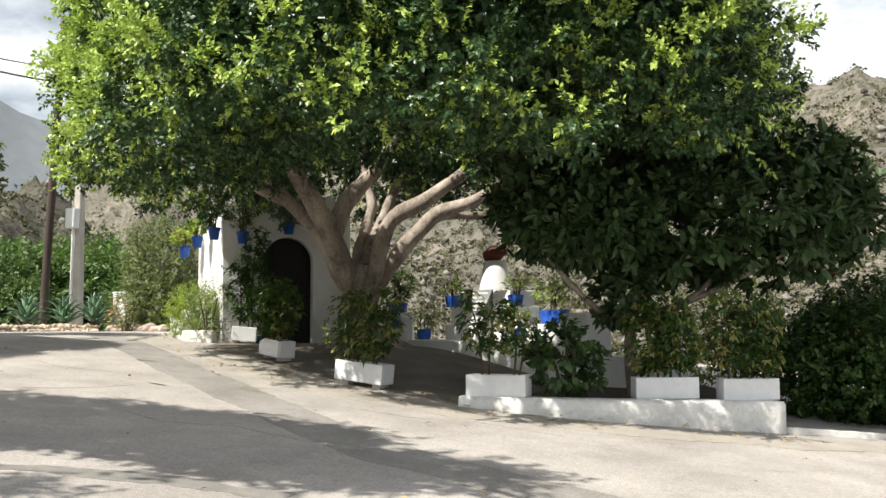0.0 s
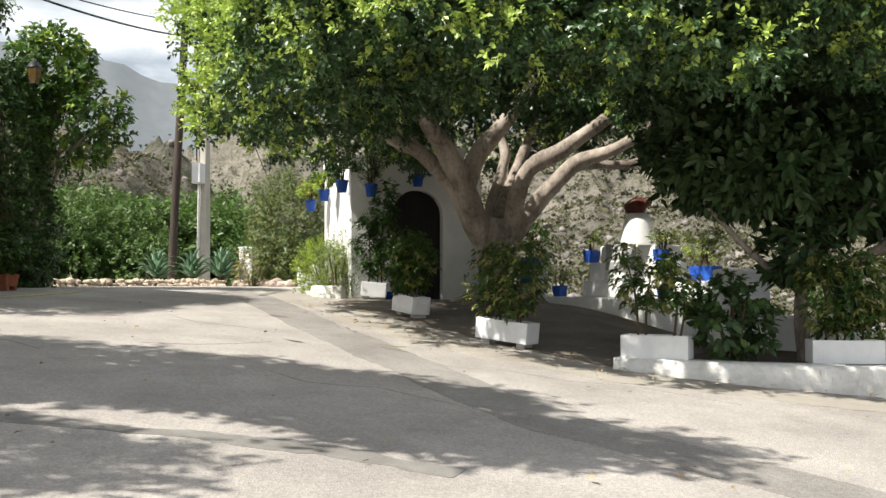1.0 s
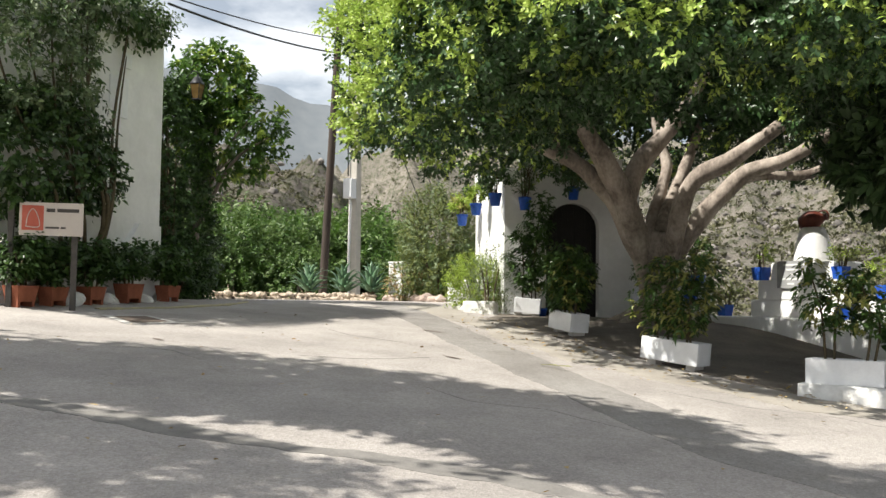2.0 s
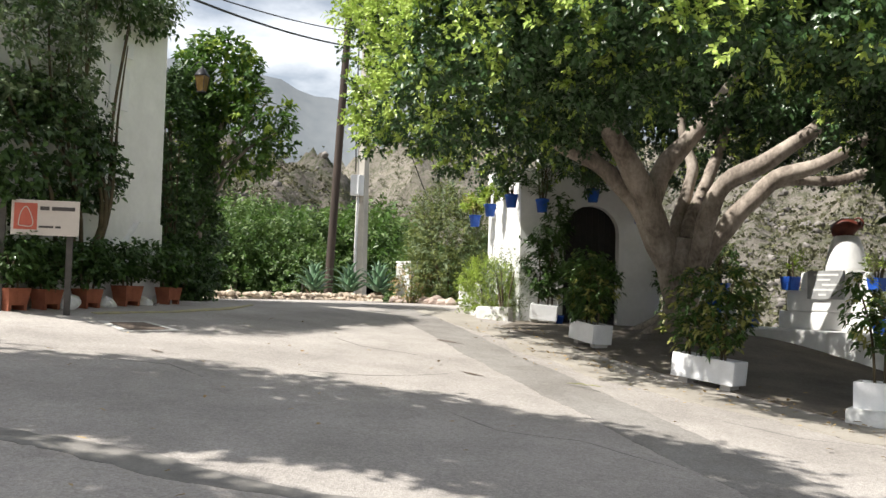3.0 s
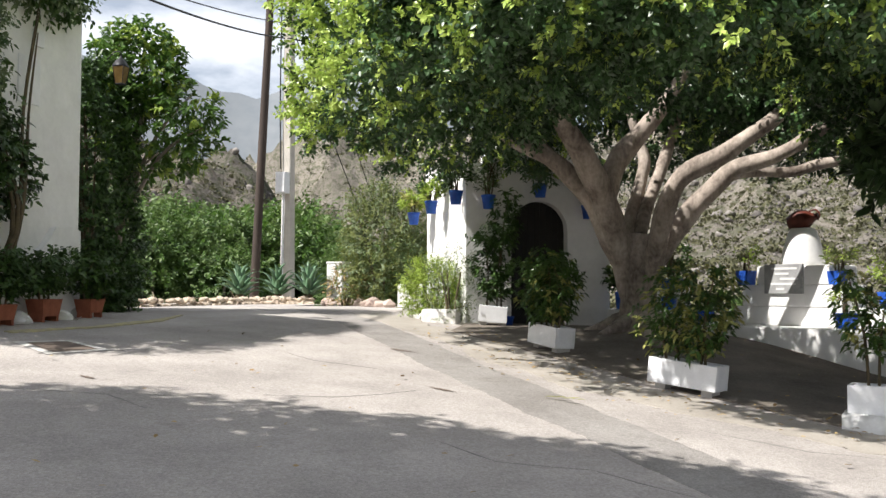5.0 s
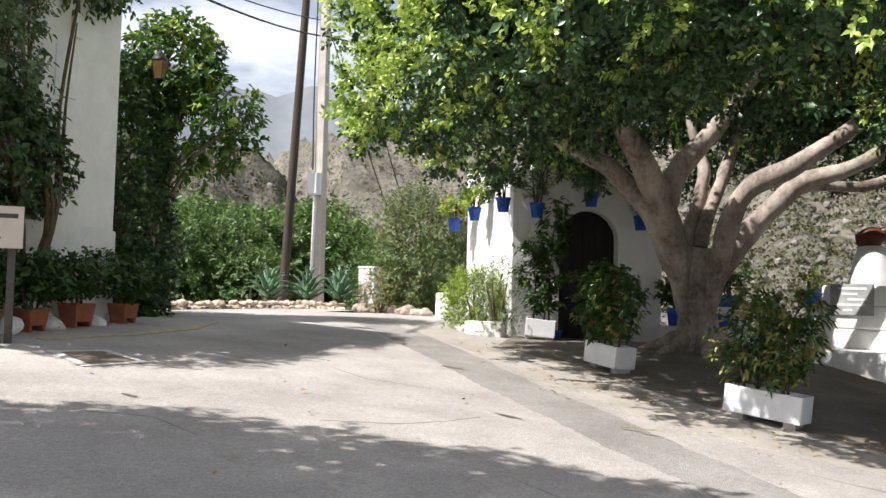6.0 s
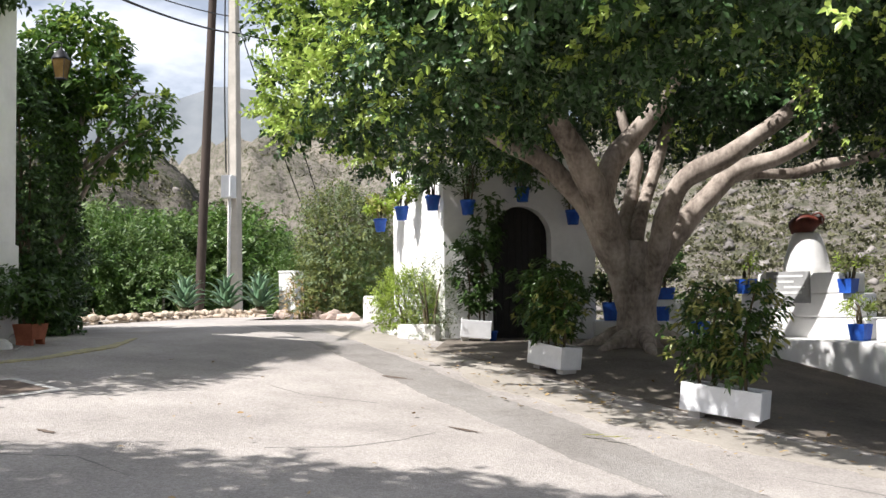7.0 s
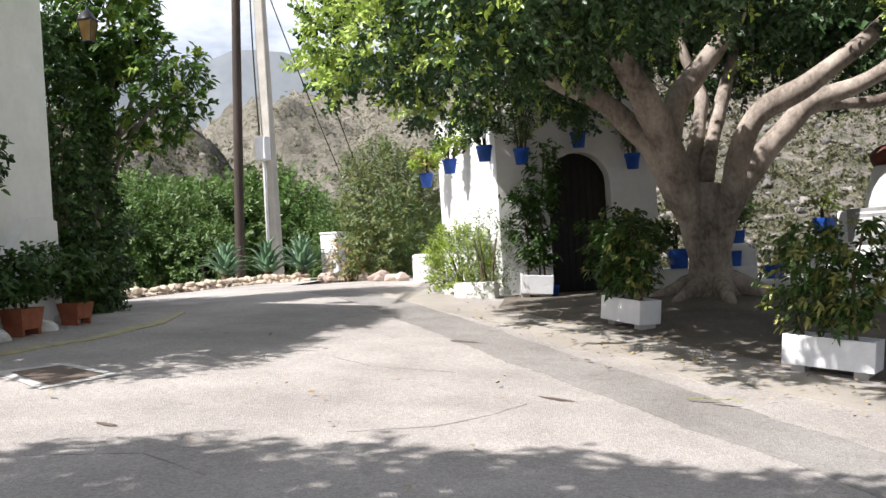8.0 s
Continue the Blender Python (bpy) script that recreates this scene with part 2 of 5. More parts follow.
# the blue-grey is distance haze, mixed into the base colour
M_FAR = mat("haze_tinted_slope", (0.15, 0.17, 0.188), (0.21, 0.225, 0.235), 0.004, 0.95, 0, 0.05, fine=0.5, spec=0.05)

# ---- shaping helpers ----


def thing(name, place, label, category, group="", kind="", turn=0.0):
    ob = new(name)
    ob.matrix_world = pose(*place, 0, 0, turn)
    ob.empty_display_size = 0.2
    return tagged(ob, label, category, group, kind)


def part(name, data, material, parent, label=""):
    """Links a bmesh or a mesh as one object under a thing or a part, in the thing's own coordinates."""
    if isinstance(data, bmesh.types.BMesh):
        me = bpy.data.meshes.new(name)
        data.to_mesh(me)
        data.free()
    else:
        me = data
    if material is not None:
        me.materials.append(material)
    ob = new(name, me)
    ob.parent = parent
    return tagged(ob, label)


def alone(name, data, material, label, category, kind="", group=""):
    ob = part(name, data, material, None)
    return tagged(ob, label, category, group, kind)


def box(bm, x0, x1, y0, y1, z0, z1, bevel=0.0, m=None):
    g = bmesh.ops.create_cube(bm, size=1.0)
    vs = g["verts"]
    for v in vs:
        v.co = Vector((x0 + (v.co.x + 0.5) * (x1 - x0), y0 + (v.co.y + 0.5) * (y1 - y0), z0 + (v.co.z + 0.5) * (z1 - z0)))
        if m is not None:
            v.co = m @ v.co
    if bevel:
        es = {e for v in vs for e in v.link_edges}
        bmesh.ops.bevel(bm, geom=list(es), offset=bevel, segments=2, affect="EDGES", profile=0.6)
    return bm


def boxed(*a, bevel=0.0, m=None):
    return box(bmesh.new(), *a, bevel=bevel, m=m)


def smooth(bm, on=True):
    for f in bm.faces:
        f.smooth = on
    return bm


def tube(bm, points, radii, sides=10, rough=0.0, seed=0):
    """A round limb along smoothed points."""
    pts = [Vector(p) for p in points]
    fine, rad = [], []
    n = len(pts)
    for i in range(n - 1):
        p0, p1, p2, p3 = pts[max(i - 1, 0)], pts[i], pts[i + 1], pts[min(i + 2, n - 1)]
        for k in range(4):
            t = k / 4
            fine.append(0.5 * ((2 * p1) + (p2 - p0) * t + (2 * p0 - 5 * p1 + 4 * p2 - p3) * t * t + (3 * p1 - p0 - 3 * p2 + p3) * t ** 3))
            rad.append(radii[i] * (1 - t) + radii[i + 1] * t)
    fine.append(pts[-1])
    rad.append(radii[-1])
    side = None
    rings = []
    for i, p in enumerate(fine):
        d = (fine[min(i + 1, len(fine) - 1)] - fine[max(i - 1, 0)]).normalized()
        if side is None:
            side = d.orthogonal().normalized()
        side = (side - d * side.dot(d)).normalized()
        up = d.cross(side)
        ring = []
        for k in range(sides):
            a = 2 * math.pi * k / sides
            v = side * math.cos(a) + up * math.sin(a)
            r = rad[i]
            if rough:
                r *= 1 + rough * noise.noise((p + v * rad[i]) * 2.5 + Vector((seed, 0, 0)))
            ring.append(bm.verts.new(p + v * r))
        rings.append(ring)
    for a, b in zip(rings, rings[1:]):
        for k in range(sides):
            bm.faces.new((a[k], a[(k + 1) % sides], b[(k + 1) % sides], b[k])).smooth = True
    bm.faces.new(rings[0][::-1])
    bm.faces.new(rings[-1])
    return bm


def lathe(bm, profile, sides=20, m=None):
    rings = []
    for r, z in profile:
        ring = []
        for k in range(sides):
            a = 2 * math.pi * k / sides
            v = Vector((r * math.cos(a), r * math.sin(a), z))
            ring.append(bm.verts.new(m @ v if m is not None else v))
        rings.append(ring)
    for a, b in zip(rings, rings[1:]):
        for k in range(sides):
            bm.faces.new((a[k], a[(k + 1) % sides], b[(k + 1) % sides], b[k])).smooth = True
    bm.faces.new(rings[0][::-1])
    bm.faces.new(rings[-1])
    return bm


RNG = np.random.default_rng(7)


def unit(v):
    return v / np.maximum(np.linalg.norm(v, axis=-1, keepdims=True), 1e-9)


def leaf_mesh(name, P, D, N, L, W, mats, index=None, droop=0.0, plain=False):
    """Many separate leaves, each folded along its midrib; the outline has six corners."""
    n = len(P)
    S = unit(np.cross(D, N))
    N = unit(np.cross(S, D))
    L, W = L[:, None], W[:, None]
    down = np.array([0, 0, -1.0])
    if plain:
        V = np.empty((n, 4, 3))
        V[:, 0] = P
        V[:, 1] = P + D * L * 0.5 + S * W * 0.55 + N * W * 0.12
        V[:, 2] = P + D * L + down * L * droop
        V[:, 3] = P + D * L * 0.5 - S * W * 0.55 + N * W * 0.12
        me = bpy.data.meshes.new(name)
        me.vertices.add(n * 4)
        me.vertices.foreach_set("co", V.reshape(-1))
        me.loops.add(n * 6)
        me.loops.foreach_set("vertex_index", ((np.arange(n) * 4)[:, None] + np.array([0, 1, 2, 0, 2, 3])).reshape(-1).astype(np.int32))
        me.polygons.add(n * 2)
        me.polygons.foreach_set("loop_start", np.arange(0, n * 6, 3, dtype=np.int32))
        for m in mats:
            me.materials.append(m)
        if index is not None:
            me.polygons.foreach_set("material_index", np.repeat(index, 2).astype(np.int32))
        me.update()
        me.validate()
        return me
    V = np.empty((n, 6, 3))
    V[:, 0] = P
    V[:, 1] = P + D * L * 0.33 + S * W * 0.5 + N * W * 0.16
    V[:, 2] = P + D * L * 0.70 + S * W * 0.40 + N * W * 0.12 + down * L * droop * 0.4
    V[:, 3] = P + D * L + down * L * droop
    V[:, 4] = P + D * L * 0.70 - S * W * 0.40 + N * W * 0.12 + down * L * droop * 0.4
    V[:, 5] = P + D * L * 0.33 - S * W * 0.5 + N * W * 0.16
    base = (np.arange(n) * 6)[:, None]
    F = np.concatenate([base + np.array([0, 1, 2, 3]), base + np.array([0, 3, 4, 5])], axis=1).reshape(-1)
    me = bpy.data.meshes.new(name)
    me.vertices.add(n * 6)
    me.vertices.foreach_set("co", V.reshape(-1))
    me.loops.add(n * 8)
    me.loops.foreach_set("vertex_index", F.astype(np.int32))
    me.polygons.add(n * 2)
    me.polygons.foreach_set("loop_start", np.arange(0, n * 8, 4, dtype=np.int32))
    for m in mats:
        me.materials.append(m)
    if index is not None:
        me.polygons.foreach_set("material_index", np.repeat(index, 2).astype(np.int32))
    me.update()
    me.validate()
    return me


def twigs(T, A, count, length, leaf, width, spread=0.9, tilt=0.5, rng=RNG):
    """Leaves set alternately along twigs that start at T and run along A. Returns P, D, N, L, W and the twig of each leaf."""
    n = len(T)
    s = np.tile(np.linspace(0.15, 1.0, count), (n, 1)) + rng.normal(0, 0.04, (n, count))
    ln = length * rng.uniform(0.6, 1.35, (n, 1))
    P = T[:, None] + A[:, None] * (s * ln)[..., None]
    R = unit(rng.normal(size=(n, count, 3)))
    R = unit(R - A[:, None] * (R * A[:, None]).sum(-1, keepdims=True))
    D = unit(A[:, None] * tilt + R * spread)
    N = unit(A[:, None] * 0.7 + np.array([0, 0, 0.7]) + rng.normal(0, 0.35, (n, count, 3)))
    L = leaf * rng.uniform(0.65, 1.2, (n, count))
    W = width * rng.uniform(0.75, 1.15, (n, count))
    own = np.repeat(np.arange(n), count)
    f = lambda a: a.reshape(-1, 3)
    return f(P), f(D), f(N), L.reshape(-1), W.reshape(-1), own


def lumps(P, scale, seed):
    """Smooth noise at many points, about -1 to 1."""
    out = np.zeros(len(P))
    r = np.random.default_rng(seed)
    for k in range(9):
        d = unit(r.normal(size=3)) * scale * r.uniform(0.6, 1.9)
        out += np.sin(P @ d + r.uniform(0, 6.3)) * 0.35
    return out


def shell(count, centre, half, power=2.0, depth=(0.78, 1.0), lump=0.1, lump_scale=1.6, seed=1, tufts=0.0, floor=None, plan=None, gaps=(-1.7, -0.35)):
    """Points in the outer layer of a rounded box, with their outward directions."""
    r = np.random.default_rng(seed)
    half, centre = np.array(half, float), np.array(centre, float)
    area = np.array([half[1] * half[2], half[0] * half[2], half[0] * half[1]])
    U = r.normal(size=(count * 2, 3)) * half
    U = unit(U)
    q = power if plan is None else (np.where(U[:, 0] < 0, plan[0], plan[1])[:, None] if isinstance(plan, tuple) else plan)
    k = ((np.abs(U[:, :2] / half[:2]) ** q).sum(1) ** (power / np.ravel(q)) + np.abs(U[:, 2] / half[2]) ** power) ** (-1 / power)
    S = U * k[:, None]
    G = unit(np.sign(S) * np.abs(S / half) ** (power - 1) / half)
    f = 1 + lump * lumps(S, lump_scale, seed + 5) + tufts * lumps(S, 6.5, seed + 6)
    d = depth[0] + (depth[1] - depth[0]) * r.beta(2.2, 1.0, count * 2)
    P = centre + S * (f * d)[:, None]
    keep = lumps(S, lump_scale * 2.1, seed + 9) > r.uniform(gaps[0], gaps[1], count * 2)
    if floor is not None:
        keep &= P[:, 2] > floor
    P, G = P[keep][:count], G[keep][:count]
    return P, G


def foliage(name, P, G, parent, mats, count=10, length=0.25, leaf=0.08, width=0.04, young=0.25, wild=0.6, up=0.25, spread=0.9, tilt=0.5, droop=0.0, seed=3, label="", plain=False, pick=None):
    r = np.random.default_rng(seed)
    A = unit(G + r.normal(0, wild, G.shape) + np.array([0, 0, up]))
    out = twigs(P, A, count, length, leaf, width, spread, tilt, r)
    idx = None
    if len(mats) > 1:
        pick = r.uniform(size=len(P)) < (young if pick is None else pick)
        idx = pick[out[5]].astype(int)
    return part(name, leaf_mesh(name, *out[:5], mats, idx, droop, plain), None, parent, label)


def gz(x, y):
    """Height of the square: a tilted plane that levels out at the crest of the road, with a rise round the old tree."""
    z = -0.0903 - 0.08815 * x + 0.0433 * y
    z = z - np.logaddexp(0, (z - 1.29) / 0.05) * 0.05
    return z + 0.30 * np.exp(-((x + 0.7) ** 2 + (y - 17.2) ** 2) / 5.0)

# ---- ground, road and hills ----


def hill_height(x, y):
    r = np.hypot(x, y)
    az = np.degrees(np.arctan2(x, y))
    base = gz(np.clip(x, -14, 14), np.clip(y, -10, 24)) - 0.06
    # the valley floor beyond the crest, then slopes that climb behind it
    fall = np.clip((r - 27) / 12, 0, 1)
    fall = fall * fall * (3 - 2 * fall)
    valley = base * (1 - fall) - 3.2 * fall
    near = np.interp(az, [-180, -60, -40, -30, -26, -24, -22, -20, -18, -15, -8, 5, 14, 20, 30, 60, 180],
                     [4, 10, 12, 11, 10.0, 9.4, 8.6, 7.2, 5.6, 5, 9.8, 12.6, 14.2, 15.2, 15.5, 10, 4])
    mid = np.interp(az, [-180, -60, -30, -24, -21, -19, -17, -12, -5, 10, 30, 60, 180], [4, 6, 6.5, 7.6, 9.0, 10.4, 11.3, 11.0, 10.5, 11, 12, 9, 4])
    wob = (np.sin(x * 0.06 + 1.0) * np.sin(y * 0.05) + 0.6 * np.sin(x * 0.13 + y * 0.11) + 0.35 * np.sin(x * 0.31 - y * 0.27 + 2) + 0.2 * np.sin(x * 0.7 + y * 0.6))
    s1 = np.clip((r - 48) / 95, 0, 1)
    z1 = (np.tan(np.radians(near)) * 143 + 1.4) * s1 ** 1.15
    s2 = np.clip((r - 190) / 170, 0, 1)
    z2 = (np.tan(np.radians(mid)) * 360) * s2 ** 1.1
    back = np.clip((r - 150) / 60, 0, 1)
    z = valley + np.maximum(z1 * (1 - 0.55 * back), z2)
    rough = np.clip((r - 50) / 60, 0, 1) * np.clip(r / 140, 0, 2.2)
    crag = np.abs(np.sin(x * 0.21 + 1.3 * np.sin(y * 0.09)) * np.sin(y * 0.17 + 1.1 * np.sin(x * 0.11))) + 0.5 * np.abs(np.sin(x * 0.55 + y * 0.2) * np.sin(y * 0.47 - x * 0.13)) + 0.25 * np.abs(np.sin(x * 1.3 - y * 0.7) * np.sin(y * 1.1 + x * 0.4))
    gully = np.abs(np.sin(np.radians(az) * 27 + 1.2 * np.sin(r * 0.035) + 0.5 * np.sin(r * 0.11 + az * 0.4))) ** 0.7 + 0.4 * np.abs(np.sin(np.radians(az) * 71 + 1.6 * np.sin(r * 0.05)))
    z = z - gully * (2.4 * s1 * (r < 190) + 6.0 * s2)
    cliff = 1 + 1.3 * np.exp(-((az + 18.5) / 5.5) ** 2) * (r < 160)
    return z + wob * 1.2 * rough - (crag - 0.5) * 2.6 * rough * cliff


def ground_sheet():
    az = np.concatenate([np.arange(-180, -40, 5.0), np.arange(-40, 40, 0.4), np.arange(40, 180, 5.0)])
    rr = np.concatenate([[0.6], np.geomspace(2, 45, 45), np.geomspace(46, 420, 150), [520, 800, 1400, 3000]])
    A, R = np.meshgrid(np.radians(az), rr)
    X, Y = np.sin(A) * R, np.cos(A) * R
    Z = hill_height(X, Y)
    Z[-4:] = np.minimum(Z[-4:], Z[-5] * np.array([[1.0], [0.8], [0.4], [0.0]]))
    n = len(az)
    V = np.stack([X, Y, Z], -1).reshape(-1, 3)
    faces = []
    for i in range(len(rr) - 1):
        for j in range(n):
            k = (j + 1) % n
            faces.append((i * n + j, i * n + k, (i + 1) * n + k, (i + 1) * n + j))
    c = len(V)
    V = np.vstack([V, [[0, 0, float(gz(0, 0)) - 0.06]]])
    faces += [(c, (j + 1) % n, j) for j in range(n)]
    me = bpy.data.meshes.new("ground")
    me.from_pydata(V.tolist(), [], faces)
    me.polygons.foreach_set("use_smooth", np.ones(len(faces), bool))
    # the near slope on the house's side is rock and scrub, the rest dry grass
    me.materials.append(M_HILL)
    me.materials.append(M_CRAGGY)
    C = np.array([V[list(f)].mean(0) for f in faces])
    side = np.degrees(np.arctan2(C[:, 0], C[:, 1])) + 2.0 * lumps(C, 0.06, 41)
    rocky = (np.hypot(C[:, 0], C[:, 1]) < 152) & (side < -11.5)
    me.polygons.foreach_set("material_index", rocky.astype(np.int32))
    return me


alone("ground", ground_sheet(), None, "dry scrub-covered valley and hillside ground", "ground", "structure")


def far_ridge():
    bm = bmesh.new()
    az = np.arange(-70, 71, 1.0)
    top = np.interp(az, [-70, -40, -30, -28, -26, -24, -22, -19, -15, -8, 0, 20, 70], [9, 12.4, 13.0, 12.7, 12.1, 11.5, 11.3, 11.9, 11.4, 10, 9, 8, 6])
    rows = []
    for a, e in zip(az, top):
        col = []
        for f in (0, 0.25, 0.5, 0.75, 1.0):
            r = 1150 + 250 * f
            z = math.tan(radians(e + 0.12 * math.sin(a * 2.1) + 0.1 * math.sin(a * 0.9))) * 1400 * f ** 0.9 + 12 * math.sin(a * 3.3 + f * 5) * f * (1 - f) * 4
            col.append(bm.verts.new((math.sin(radians(a)) * r, math.cos(radians(a)) * r, z)))
        rows.append(col)
    for a, b in zip(rows, rows[1:]):
        for k in range(4):
            bm.faces.new((a[k], b[k], b[k + 1], a[k + 1])).smooth = True
    return bm


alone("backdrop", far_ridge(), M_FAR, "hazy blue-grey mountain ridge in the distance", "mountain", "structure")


def sheet(x0, x1, y0, y1, step, lift, inside=None):
    xs, ys = np.arange(x0, x1 + 1e-6, step), np.arange(y0, y1 + 1e-6, step)
    X, Y = np.meshgrid(xs, ys)
    Z = gz(X, Y) + lift
    n = len(xs)
    V = np.stack([X, Y, Z], -1).reshape(-1, 3)
    faces = []
    for i in range(len(ys) - 1):
        for j in range(n - 1):
            if inside is None or inside(xs[j] + step / 2, ys[i] + step / 2):
                faces.append((i * n + j, i * n + j + 1, (i + 1) * n + j + 1, (i + 1) * n + j))
    me = bpy.data.meshes.new("sheet")
    me.from_pydata(V.tolist(), [], faces)
    me.polygons.foreach_set("use_smooth", np.ones(len(faces), bool))
    return me


alone("road", sheet(-13, 14, -8, 24, 0.25, 0.0, lambda x, y: y < 21.6 + 0.22 * (x + 9) or x < -8.6), M_ASPHALT,
      "sun-bleached grey asphalt road and square", "road", "structure")


def ribbon(line, w0, w1, lift, wobble=0.03, seed=1):
    """A strip that lies on the square along a line of plan points."""
    bm = bmesh.new()
    r = random.Random(seed)
    pts = [Vector((*p, 0)) for p in line]
    fine = []
    for a, b in zip(pts, pts[1:]):
        k = max(2, int((b - a).length / 0.06))
        fine += [a.lerp(b, i / k) for i in range(k)]
    fine.append(pts[-1])
    prev = None
    for i, p in enumerate(fine):
        d = (fine[min(i + 2, len(fine) - 1)] - fine[max(i - 2, 0)]).normalized()
        s = Vector((d.y, -d.x, 0))
        n0 = noise.noise(p * 1.1 + Vector((seed, 0, 0))) * wobble * 2.5 + noise.noise(p * 5 + Vector((0, seed, 0))) * wobble
        n1 = noise.noise(p * 1.1 + Vector((seed, 9, 0))) * wobble * 2.5 + noise.noise(p * 5 + Vector((7, seed, 0))) * wobble
        a, b = p + s * (w0 + n0 + r.uniform(-wobble, wobble) * 0.3), p + s * (w1 + n1 + r.uniform(-wobble, wobble) * 0.3)
        va, vb = (bm.verts.new((q.x, q.y, float(gz(q.x, q.y)) + lift)) for q in (a, b))
        if prev:
            bm.faces.new((prev[0], va, vb, prev[1])).smooth = True
        prev = (va, vb)
    bmesh.ops.recalc_face_normals(bm, faces=bm.faces)
    return skirted(bm)


def skirted(bm, down=0.03):
    rim = [e for e in bm.edges if e.is_boundary]
    for e in rim:
        e.smooth = False
    g = bmesh.ops.extrude_edge_only(bm, edges=rim)
    for v in g["geom"]:
        if isinstance(v, bmesh.types.BMVert):
            v.co.z -= down
    return bm


STRIP = [(-7.0, 19.0), (-5.1, 15.95), (-3.7, 13.55), (-2.82, 12.15), (-2.0, 10.85), (-1.04, 9.25), (-0.3, 8.3), (2.4, 6.2), (6, 3.9)]
alone("gutter_strip", ribbon(STRIP, -0.36, 0.38, 0.004), M_STRIP, "darker concrete drainage strip across the road", "road", "structure")
alone("verge", ribbon([(-6.2, 18.7), (-4.35, 16.2), (-2.1, 12.75), (0.2, 11.2), (2.5, 10.9), (5.5, 11.2)], -0.55, 0.28, 0.006, 0.10, 4), M_EARTH,
      "strip of dusty earth beside the planters", "ground", "structure")


def bed(name, outline, lift, material, label, category):
    bm = bmesh.new()
    vs = [bm.verts.new((x, y, float(gz(x, y)) + lift)) for x, y in outline]
    f = bm.faces.new(vs)
    bmesh.ops.triangulate(bm, faces=[f])
    bmesh.ops.subdivide_edges(bm, edges=bm.edges[:], cuts=6, use_grid_fill=True)
    for v in bm.verts:
        v.co.z = float(gz(v.co.x, v.co.y)) + lift + 0.012 * noise.noise(v.co * 1.7) * 0.3
    bmesh.ops.recalc_face_normals(bm, faces=bm.faces)
    return alone(name, skirted(bm, 0.05), material, label, category, "structure")


bed("earth_floor", [(-4.2, 16.6), (-2.6, 14.6), (-1.0, 13.0), (0.2, 12.0), (4.4, 12.2), (4.4, 18.5), (1.4, 19.5), (-1.0, 21), (-2.2, 19.6), (-4.2, 18.1)], 0.014, M_SHADEFLOOR,
    "packed earth and cement under the tree, coloured darker for shade", "ground")

# ---- chapel ----


